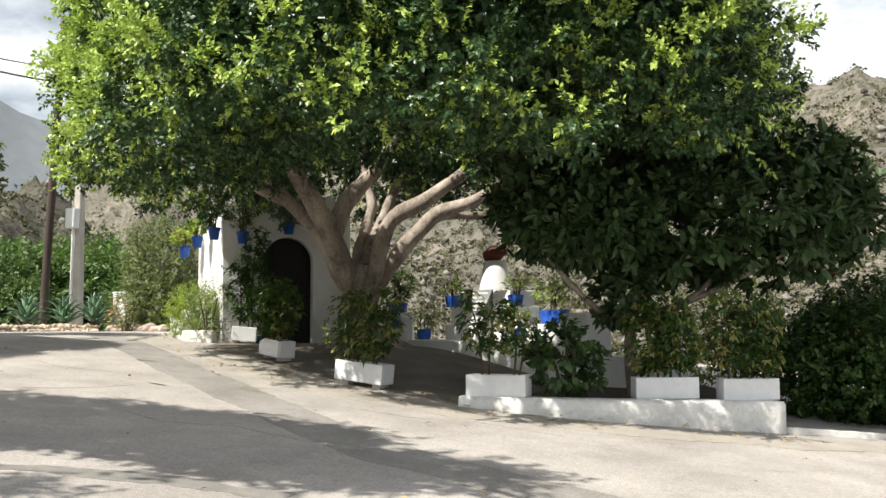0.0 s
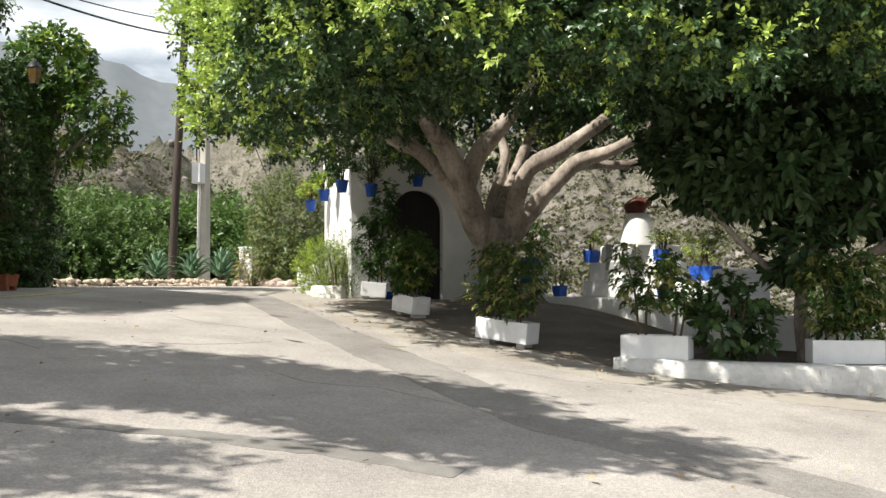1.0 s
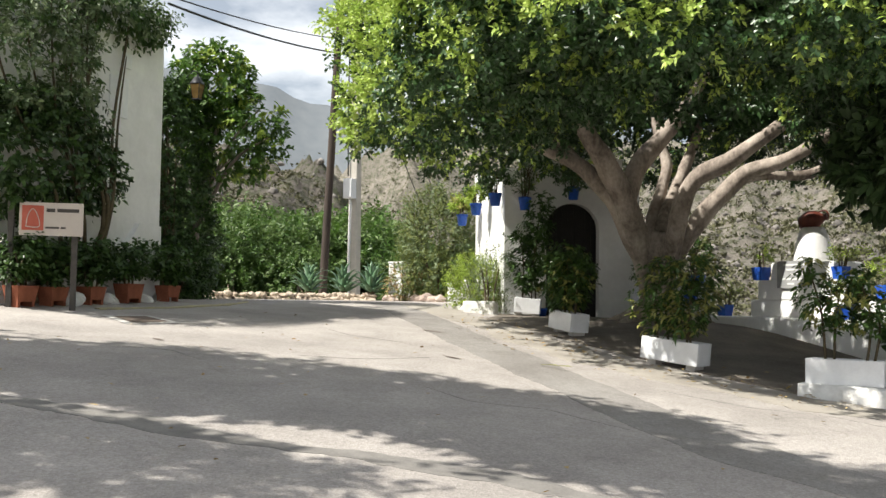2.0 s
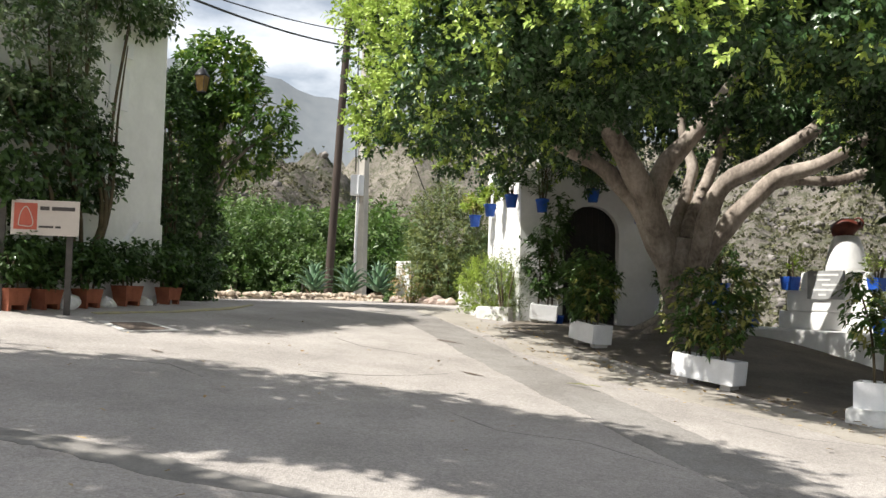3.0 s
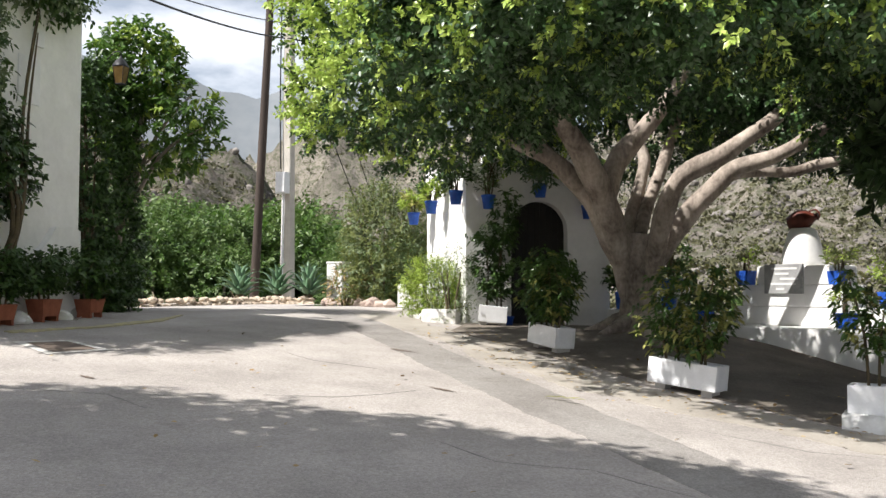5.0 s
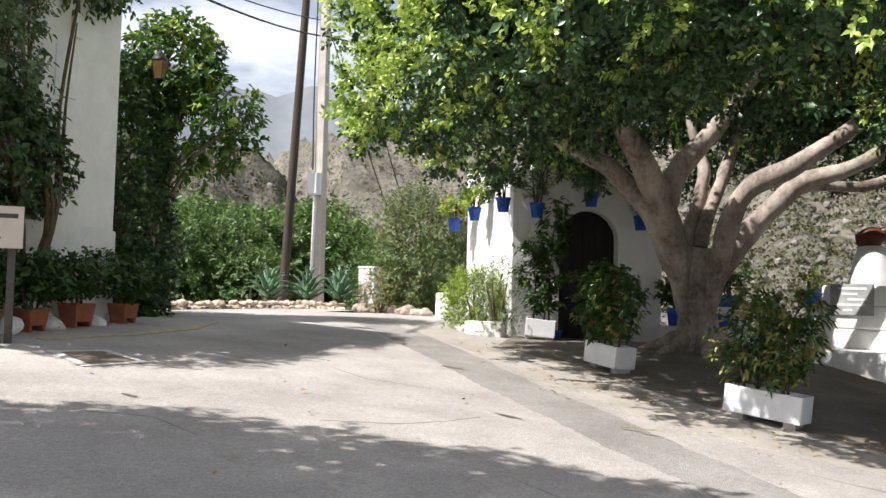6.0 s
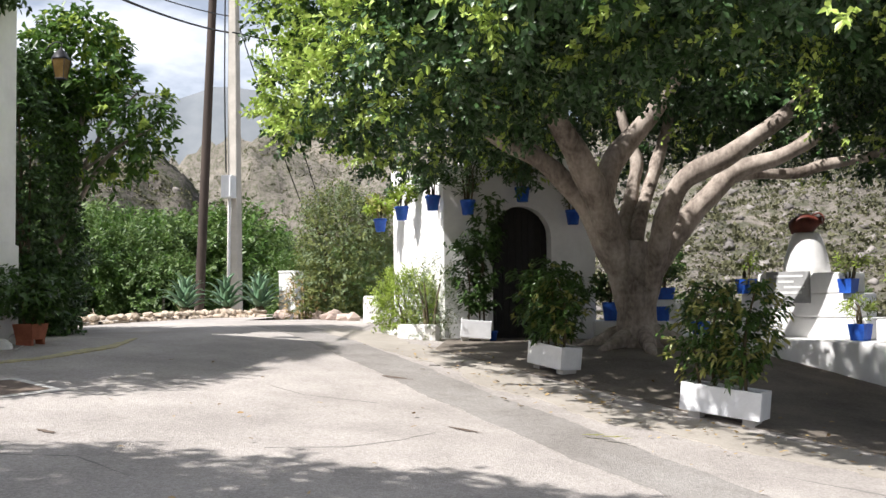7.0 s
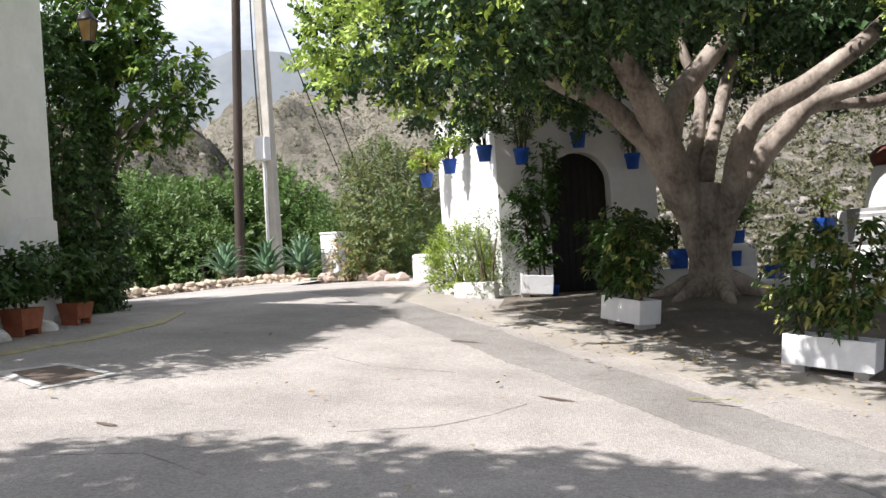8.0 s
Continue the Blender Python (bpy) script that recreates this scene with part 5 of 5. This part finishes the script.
def house():
    ob = thing("house", (-8.95, 14.6, 1.2), "whitewashed village house wall overgrown with vines", "house", turn=-5)
    part("wall", boxed(-0.35, 0.0, -3.4, 0.0, -0.4, 4.35, bevel=0.03), M_WHITE, ob)
    part("wall", boxed(-5.0, -0.352, -0.35, 0.0, -0.4, 4.35, bevel=0.03), M_WHITE, ob)
    part("wall", boxed(-5.0, -0.352, -3.4, -3.05, -0.4, 4.35, bevel=0.03), M_WHITE, ob)
    part("wall", boxed(-5.0, -4.65, -3.048, -0.352, -0.4, 4.35, bevel=0.03), M_WHITE, ob)
    part("roof", boxed(-5.1, 0.05, -3.5, 0.05, 4.352, 4.5, bevel=0.03), M_WHITE, ob)
    win = part("window", boxed(-0.01, 0.02, -1.25, -0.85, 2.75, 3.35, bevel=0.01), M_TROUGH, ob, "small white shuttered window")
    part("box", boxed(0.0, 0.05, -1.0, -0.82, 3.5, 3.72, bevel=0.01), M_TROUGH, ob)
    return ob


house()


def scalloped_wall():
    bm = bmesh.new()
    ob = thing("garden_wall", (-8.86, 14.5, 1.25), "whitewashed scalloped planting wall along the house", "wall", kind="structure", turn=-5)
    prof = [(-3.3, 0.62)] + [(-2.0 + 1.5 * f, 0.62 + 0.0 * f) for f in np.linspace(0, 0.4, 4)]
    prof += [(-1.4 + 0.9 * f, 0.62 + 0.55 * f ** 2.2) for f in np.linspace(0.05, 1, 10)] + [(-0.2, 1.2), (0.0, 1.15)]
    front = [bm.verts.new((0, y, z)) for y, z in prof] + [bm.verts.new((0, 0, -0.3)), bm.verts.new((0, -3.3, -0.3))]
    f = bm.faces.new(front)
    g = bmesh.ops.extrude_face_region(bm, geom=[f])
    for v in g["geom"]:
        if isinstance(v, bmesh.types.BMVert):
            v.co.x -= 0.14
    bmesh.ops.recalc_face_normals(bm, faces=bm.faces)
    part("wall_body", bm, M_WHITE, ob)


scalloped_wall()


def vine_on_wall():
    """A woody climber whose stems fan over the house wall."""
    ob = thing("climbing_vine", (-8.95, 12.7, 1.3), "old woody climber with dark and grey-green leaves on the house wall", "vine")
    o = np.array([-8.9, 12.7, 1.3])
    r = random.Random(3)
    for k in range(11):
        y0 = r.uniform(-0.5, 0.3)
        y1 = y0 + r.uniform(-1.6, 0.9)
        p = [(0.02, y0, 0.3), (0.15 + r.uniform(0, 0.15), y0 + 0.3 * (y1 - y0), 1.3), (0.05, y0 + 0.7 * (y1 - y0), 2.5), (0.02 + r.uniform(0, 0.1), y1, r.uniform(3.3, 4.4))]
        part("stem", tube(bmesh.new(), p, [0.034, 0.026, 0.017, 0.008], 7, 0.15, k), M_STEM, ob)
    P, G = shell(900, np.array([-8.98, 12.0, 3.15]) - o, (0.42, 1.3, 0.68), 2.4, (0.4, 1.0), 0.16, 2.4, 91)
    foliage("dark_leaves", P, G, ob, [M_VINE, M_RUBBER], 9, 0.2, 0.095, 0.055, 0.4, 0.6, 0.2, 0.9, 0.5, 0.2, 92, "dense dark green leaves")
    P, G = shell(1100, np.array([-8.98, 11.7, 4.4]) - o, (0.40, 1.35, 0.95), 2.4, (0.3, 1.0), 0.2, 2.4, 93)
    foliage("grey_leaves", P, G, ob, [M_VINEGREY, M_VINE], 9, 0.22, 0.085, 0.04, 0.3, 0.7, 0.1, 0.9, 0.5, 0.2, 94, "thin grey-green leaves")
    P, G = shell(420, np.array([-8.92, 13.5, 5.50]) - o, (0.28, 1.1, 0.28), 2.4, (0.3, 1.0), 0.2, 2.4, 95)
    foliage("top_leaves", P, G, ob, [M_VINE, M_VINEGREY], 9, 0.25, 0.085, 0.045, 0.4, 0.7, -0.2, 0.9, 0.5, 0.3, 96, "leaves hanging over the top of the wall")
    return ob


vine_on_wall()
bush("ivy", (-9.78, 16.3, 3.4), (0.42, 0.95, 2.15), "dark ivy mass climbing behind the house corner", [M_VINE, M_RUBBER], 1900, 9, 0.22, 0.085, 0.05, 0.35, 81, power=3, base=1.25, depth=(0.5, 1.0))
bush("shrub", (-9.4, 15.9, 1.75), (0.42, 0.45, 0.55), "dark shrub at the foot of the ivy", [M_VINE, M_RUBBER], 420, 9, 0.2, 0.08, 0.04, 0.4, 82, base=1.25)
bush("ivy", (-10.5, 17.4, 2.3), (0.75, 0.8, 1.1), "deep shaded undergrowth beside the ivy", [M_RUBBER, M_VINE], 800, 9, 0.25, 0.10, 0.05, 0.4, 83, base=1.2)


def broadleaf_tree():
    ob = thing("broadleaf_tree", (-9.9, 17.2, 1.2), "young broad-leaved fruit tree with drooping sunlit leaves", "tree")
    o = np.array([-9.9, 17.2, 1.2])
    part("trunk", tube(bmesh.new(), [(0, 0, -0.1), (0.05, 0, 1.4), (0.2, 0, 2.4), (0.5, 0.0, 3.4)], [0.09, 0.075, 0.06, 0.03], 10, 0.1), M_BARK, ob)
    for k, p in enumerate([(1.6, -0.2, 3.0), (1.3, 0.2, 3.7), (0.6, 0.3, 4.2), (0.9, -0.3, 2.6), (-0.3, 0.1, 3.9)]):
        part("limb", tube(bmesh.new(), [(0.05, 0, 1.3 + 0.2 * k), (p[0] * 0.5, p[1] * 0.5, 0.55 * p[2] + 0.9), p], [0.04, 0.03, 0.01], 7, 0.1, k), M_BARK, ob)
    P1, G1 = shell(430, np.array([-9.12, 17.1, 4.25]) - o, (0.92, 0.75, 0.72), 2.2, (0.35, 1.0), 0.2, 2.4, 84)
    P2, G2 = shell(360, np.array([-9.5, 16.9, 5.25]) - o, (0.75, 0.6, 0.85), 2.2, (0.35, 1.0), 0.2, 2.4, 85)
    foliage("crown", np.vstack([P1, P2]), np.vstack([G1, G2]), ob, [M_BROAD, M_LIGHTBUSH], 8, 0.15, 0.135, 0.056, 0.15, 0.7, 0.3, 0.9, 0.5, 0.2, 86)
    return ob


broadleaf_tree()


def wall_lantern():
    ob = thing("wall_lantern", (-8.80, 15.35, 4.58), "black iron wall lantern with amber glass", "lantern")
    part("bracket", tube(bmesh.new(), [(-0.35, 0, 0.48), (-0.16, 0, 0.62), (0, 0, 0.60), (0, 0, 0.5)], [0.012] * 4, 6), M_IRON, ob)
    bm = bmesh.new()
    rings = [[bm.verts.new((sx * s, sy * s, z)) for sx, sy in ((-1, -1), (1, -1), (1, 1), (-1, 1))] for s, z in ((0.085, 0.0), (0.135, 0.32))]
    for k in range(4):
        bm.faces.new((rings[0][k], rings[0][(k + 1) % 4], rings[1][(k + 1) % 4], rings[1][k]))
    bm.faces.new(rings[0][::-1])
    part("glass", bm, M_AMBER, ob, "amber glass panes")
    part("cap", lathe(bmesh.new(), [(0.2, 0.32), (0.19, 0.35), (0.10, 0.46), (0.03, 0.50), (0.02, 0.54)], 4, pose(0, 0, 0, 0, 0, 45)), M_IRON, ob)
    for sx, sy in ((-1, -1), (1, -1), (1, 1), (-1, 1)):
        part("bar", tube(bmesh.new(), [(sx * 0.088, sy * 0.088, 0), (sx * 0.138, sy * 0.138, 0.32)], [0.008, 0.008], 5), M_IRON, ob)
    part("base", boxed(-0.095, 0.095, -0.095, 0.095, -0.025, 0.0, bevel=0.005), M_IRON, ob)
    ob.scale = (0.62, 0.62, 0.74)


wall_lantern()

for k, (x, y, w) in enumerate([(-8.88, 11.45, 0.40), (-8.80, 11.95, 0.36), (-8.70, 12.6, 0.36), (-8.66, 13.4, 0.42), (-8.62, 14.35, 0.36)]):
    z = float(gz(x, y)) + 0.06
    ob, top = flower_pot((x, y, z), 85, w * 0.86, tall=0.58, label="rectangular terracotta planter in front of the house wall", material=M_TERRA, name="terracotta_planter", depth=0.26, group="terracotta planters by the house")
    for s in (-1, 1):
        part("foot", boxed(s * w * 0.3 - 0.02, s * w * 0.3 + 0.02, -0.1, 0.1, -0.07, 0.0), M_TERRA, ob)
    potted_shrub("leafy_plant", top, "bushy green plant in a terracotta planter", [(0.0, -0.12, 0.9), (0.02, 0.0, 1.0), (0.0, 0.12, 0.85)], 0.52, 0.25, 0.085, 0.042, [M_VINE, M_UMBRELLA] if k != 4 else [M_UMBRELLA, M_BROAD], 58, 0.3, 120 + k, 0.05, group="plants by the house")
for k in range(4):
    y = 12.2 + k * 0.72
    rock((-8.78, y + 0.1, float(gz(-8.78, y)) - 0.05), 0.24, 400 + k, M_OLDWHITE, "whitewashed stones by the house")


def route_sign():
    ob = thing("information_sign", (-8.22, 11.68, float(gz(-8.22, 11.68))), "faded route information sign on dark posts with a red emblem", "sign", turn=30)
    for x in (-0.80, -0.06):
        part("post", boxed(x - 0.035, x + 0.035, -0.03, 0.03, -0.1, 1.34, bevel=0.006), M_POST, ob)
    pn = part("panel", boxed(-0.70, 0.04, -0.055, -0.032, 0.92, 1.33, bevel=0.004), M_SIGN, ob, "pale panel with worn writing")
    part("emblem", boxed(-0.67, -0.42, -0.059, -0.0545, 0.985, 1.29), M_SIGNRED, pn, "red square emblem with a house outline")
    bm = bmesh.new()
    tube(bm, [(-0.62, -0.062, 1.03), (-0.60, -0.062, 1.17), (-0.545, -0.062, 1.25), (-0.49, -0.062, 1.17), (-0.47, -0.062, 1.03), (-0.62, -0.062, 1.03)], [0.006] * 6, 5)
    part("house_outline", bm, M_SIGN, pn)
    for x0, x1, z, h in ((-0.39, -0.29, 1.235, 0.022), (-0.265, -0.01, 1.235, 0.022), (-0.40, -0.24, 1.02, 0.012), (-0.22, -0.16, 1.02, 0.012)):
        part("writing_bar", boxed(x0, x1, -0.0585, -0.0545, z - h, z + h), M_SIGNINK, pn)


route_sign()

# ---- things on the road ----


def decal(name, corners, lift, material, label, category):
    bm = bmesh.new()
    vs = [bm.verts.new((x, y, float(gz(x, y)) + lift)) for x, y in corners]
    bm.faces.new(vs)
    bmesh.ops.recalc_face_normals(bm, faces=bm.faces)
    if bm.faces[:][0].normal.z < 0:
        bmesh.ops.reverse_faces(bm, faces=bm.faces[:])
    return alone(name, bm, material, label, category, "structure")


decal("drain_surround", [(-7.75, 11.5), (-7.05, 11.0), (-6.75, 11.65), (-7.4, 12.0)], 0.008, M_PALECONC, "pale cement surround of the drain cover", "road")
decal("drain_cover", [(-7.6, 11.5), (-7.05, 11.12), (-6.88, 11.62), (-7.38, 11.87)], 0.014, M_COVER, "rusty metal drain cover in the road", "drain cover")
alone("kerb_line", ribbon([(-8.2, 12.1), (-7.9, 13.2), (-7.75, 14.4), (-7.9, 15.6)], -0.05, 0.05, 0.012, 0.03, 6), M_YELLOW, "worn yellow kerb line in front of the house", "road marking", "structure")


def stain(x, y, w, h, turn, seed):
    bm = bmesh.new()
    r = random.Random(seed)
    c, s = math.cos(radians(turn)), math.sin(radians(turn))
    vs = []
    for k in range(22):
        a = 2 * math.pi * k / 22
        f = r.uniform(0.65, 1.1)
        u, v = w * f * math.cos(a), h * f * math.sin(a)
        px, py = x + u * c - v * s, y + u * s + v * c
        vs.append(bm.verts.new((px, py, float(gz(px, py)) + 0.007)))
    bm.faces.new(vs)
    return alone("road_patch", bm, M_COVER if seed != 5 else M_STRIP, "dark oily stain on the asphalt", "stain", "structure")


# narrow strip, darker than the asphalt, across the near part of the road
alone("dark_strip", ribbon([(-5.4, 6.75), (-4.3, 6.67), (-3.0, 6.65), (-1.8, 6.72), (-0.9, 6.5)], -0.11, 0.11, 0.004, 0.05, 12), M_DARKROAD, "dark strip across the asphalt", "road", "structure")
alone("crack", ribbon([(-3.55, 11.35), (-3.75, 11.0), (-4.1, 10.55), (-4.6, 10.3)], -0.003, 0.003, 0.002, 0.015, 15), M_DARKROAD, "thin crack in the asphalt", "road", "structure")
for k, line in enumerate([[(-5.4, 12.9), (-4.9, 12.5), (-4.2, 12.4)], [(-3.0, 9.4), (-2.5, 9.0), (-1.9, 9.1), (-1.2, 8.7)], [(-6.2, 9.4), (-5.6, 9.6), (-5.1, 9.3)], [(-1.1, 11.0), (-0.3, 10.6), (0.4, 10.7), (1.3, 10.2)]]):
    alone("crack", ribbon(line, -0.003, 0.003, 0.002, 0.015, 30 + k), M_DARKROAD, "thin wandering crack in the asphalt", "road", "structure")
stain(-3.35, 11.55, 0.16, 0.035, -25, 1)
stain(-4.3, 14.0, 0.22, 0.05, -20, 2)
stain(-6.1, 10.15, 0.10, 0.03, -20, 3)


def litter():
    r = np.random.default_rng(21)
    n = 420
    t = r.uniform(0, 1, n)
    line = np.array([(-4.5, 16.4), (-2.3, 13.3), (0.2, 11.5), (4.5, 11.4)])
    X = np.interp(t, [0, 0.35, 0.7, 1], line[:, 0]) + r.normal(0, 0.35, n)
    Y = np.interp(t, [0, 0.35, 0.7, 1], line[:, 1]) + r.normal(0, 0.35, n)
    k = 130
    X[:k], Y[:k] = r.uniform(-7, 4, k), r.uniform(6, 16, k)
    P = np.stack([X, Y, gz(X, Y) + 0.03], 1)
    D = unit(np.concatenate([r.normal(size=(n, 2)), r.normal(0, 0.15, (n, 1))], 1))
    N = unit(np.array([0, 0, 1.0]) + r.normal(0, 0.3, (n, 3)))
    return leaf_mesh("litter", P, D, N, r.uniform(0.03, 0.08, n), r.uniform(0.015, 0.035, n), [M_LITTER])


alone("leaf_litter", litter(), None, "dry fallen leaves scattered along the planters", "leaf litter", "stuff")
P = np.array([[-2.42 + 0.05 * k, 11.72 - 0.03 * k, float(gz(-2.4, 11.7)) + 0.02] for k in range(7)])
alone("fallen_sprig", leaf_mesh("sprig", P, unit(np.array([[1, -0.6 + 0.5 * (k % 3), 0.1] for k in range(7)])), np.tile([0, 0, 1.0], (7, 1)), np.full(7, 0.11), np.full(7, 0.03), [M_VARIEG]), None,
      "fallen yellow-green sprig lying on the road", "leaf litter")

# ---- orchard, scrub and rocks of the valley ----


def orchard_tree(place, height, seed):
    ob = thing("orchard_tree", place, "leafy green orchard tree below the road", "tree", "orchard trees in the valley")
    part("trunk", tube(bmesh.new(), [(0, 0, -0.2), (0.05, 0, 1.2), (0, 0.05, height * 0.7)], [0.12, 0.09, 0.04], 8, 0.1, seed), M_BARK, ob)
    P, G = shell(1300, np.array([0, 0, height * 0.58]), (1.7, 1.7, height * 0.45), 2.2, (0.55, 1.0), 0.2, 1.6, seed)
    foliage("crown", P, G, ob, [M_GROVE, M_BROAD], 9, 0.36, 0.145, 0.062, 0.3, 0.6, 0.4, 0.9, 0.5, 0.15, seed + 1)
    return ob


protos = []
r = random.Random(12)
for k in range(42):
    az, d = r.uniform(-34, -13), r.uniform(30, 42)
    if k > 34:
        az, d = r.uniform(-4, 22), r.uniform(44, 60)
    x, y = math.sin(radians(az)) * d, math.cos(radians(az)) * d
    z = float(hill_height(np.array([x]), np.array([y]))[0])
    top = 1.5 + d * math.tan(radians(4.4 if az < -20 else 3.2)) + r.uniform(-1.5, 0.45)
    if k > 34:
        top = z + r.uniform(1.6, 2.4)
    hgt = max(1.4, (top - z) / 1.05)
    if len(protos) < 4:
        protos.append((orchard_tree((x, y, z), 4.6, 500 + 10 * k), 4.6))
        protos[-1][0].scale = (hgt / 4.6,) * 3
    else:
        src, h0 = protos[k % 4]
        c = copy_thing(src, pose(x, y, z, 0, 0, r.uniform(0, 360)))
        c.scale = (hgt / h0 * r.uniform(0.9, 1.1), hgt / h0, hgt / h0)


def scatter(name, n, r0, r1, sizes, material, label, category, seed, squash=0.7, lo=-36, hi=38):
    """Many small lumps strewn over the slopes, as one mesh."""
    bm = bmesh.new()
    bmesh.ops.create_icosphere(bm, subdivisions=2 if sizes[0] > 0 else 1, radius=1.0)
    V0 = np.array([v.co[:] for v in bm.verts])
    F0 = np.array([[v.index for v in f.verts] for f in bm.faces])
    bm.free()
    g = np.random.default_rng(seed)
    az, d = np.radians(g.uniform(lo, hi, n)), r0 * (r1 / r0) ** g.uniform(0, 1, n)
    x, y = np.sin(az) * d, np.cos(az) * d
    z = hill_height(x, y)
    s = g.uniform(*sizes, n) * (0.6 + d / 220)
    V = np.repeat(V0[None], n, 0) * (1 + g.normal(0, 0.30, (n, len(V0), 1))) * np.array([1, 1, squash]) * s[:, None, None]
    V += np.stack([x, y, z + s * 0.25], 1)[:, None]
    F = F0[None] + (np.arange(n) * len(V0))[:, None, None]
    me = bpy.data.meshes.new(name)
    me.vertices.add(n * len(V0))
    me.vertices.foreach_set("co", V.reshape(-1))
    me.loops.add(n * len(F0) * 3)
    me.loops.foreach_set("vertex_index", F.reshape(-1).astype(np.int32))
    me.polygons.add(n * len(F0))
    me.polygons.foreach_set("loop_start", np.arange(0, n * len(F0) * 3, 3, dtype=np.int32))
    me.update()
    me.validate()
    return alone(name, me, material, label, category, "stuff")


def scrub(n, seed):
    """Bushes strewn over the slopes, each a rough tuft of big leaves, all in one mesh."""
    g = np.random.default_rng(seed)
    az, d = np.radians(g.uniform(-36, 38, n)), 50 * (340 / 50) ** g.uniform(0, 1, n)
    x, y = np.sin(az) * d, np.cos(az) * d
    thick = lumps(np.stack([x, y, 0 * x], 1), 0.08, 3) > g.uniform(-2.6, 0.2, n)
    x, y, d = x[thick], y[thick], d[thick]
    n, k = len(x), 10
    s = g.uniform(0.18, 0.6, n) ** 1.0 * (0.6 + d / 200)
    U = unit(g.normal(size=(n, k, 3)))
    U[..., 2] = np.abs(U[..., 2])
    C = np.stack([x, y, hill_height(x, y) - 0.05 * s], 1)
    P = C[:, None] + U * (s[:, None, None] * g.uniform(0.3, 0.9, (n, k, 1))) * np.array([1, 1, 0.75])
    D = unit(U + g.normal(0, 0.6, U.shape))
    f = lambda a: a.reshape(-1, 3)
    L = np.repeat(s, k) * g.uniform(0.35, 0.75, n * k)
    return leaf_mesh("hill_scrub", f(P), f(D), unit(f(U) + g.normal(0, 0.4, (n * k, 3))), L, L * 0.7, [M_SHRUB], plain=True)


alone("hill_scrub", scrub(46000, 31), None, "grey-green scrub dotted over the dry hills", "scrub", "stuff")
scatter("hill_rocks", 3000, 52, 250, (0.10, 0.42), M_CRAG, "grey rocks breaking out of the hillside", "rock", 32, 0.8)

# ---- tree beyond the house, whose shade falls over the road ----


def shade_tree():
    ob = thing("street_tree", (-11.2, 7.2, float(gz(-11.2, 7.2))), "broad-crowned tree shading the road beside the house", "tree")
    o = np.array([-11.2, 7.2, float(gz(-11.2, 7.2))])
    part("trunk", tube(bmesh.new(), [(0, 0, -0.2), (0.05, 0, 1.5), (0.2, 0.1, 3.0), (0.6, 0.2, 4.4)], [0.22, 0.17, 0.14, 0.06], 12, 0.15), M_BARK, ob)
    for k, p in enumerate([(3.6, 0.2, 4.5), (2.4, -1.0, 4.5), (6.0, -1.6, 4.7), (1.0, 0.2, 4.6), (2.6, 0.4, 4.4), (2.8, -3.2, 4.4)]):
        part("limb", tube(bmesh.new(), [(0.05, 0, 1.8 + 0.2 * k), (p[0] * 0.5, p[1] * 0.5, 3.4), p], [0.07, 0.035, 0.010], 8, 0.1, k), M_BARK, ob)
    P1, G1 = shell(2400, np.array([-7.45, 6.12, 5.6]) - o, (3.0, 1.12, 0.8), 2.4, (0.2, 1.0), 0.2, 1.3, 611)
    P2, G2 = shell(500, np.array([-4.55, 5.25, 5.7]) - o, (1.35, 0.72, 0.5), 2.2, (0.2, 1.0), 0.22, 1.5, 613)
    P3, G3 = shell(700, np.array([-8.1, 3.6, 5.4]) - o, (1.8, 0.6, 0.5), 2.2, (0.2, 1.0), 0.2, 1.5, 617)
    foliage("crown", np.vstack([P1, P2, P3]), np.vstack([G1, G2, G3]), ob, [M_LEAF], 11, 0.4, 0.15, 0.075, 0, 0.6, 0.2, 0.9, 0.5, 0.1, 612)
    return ob


shade_tree()
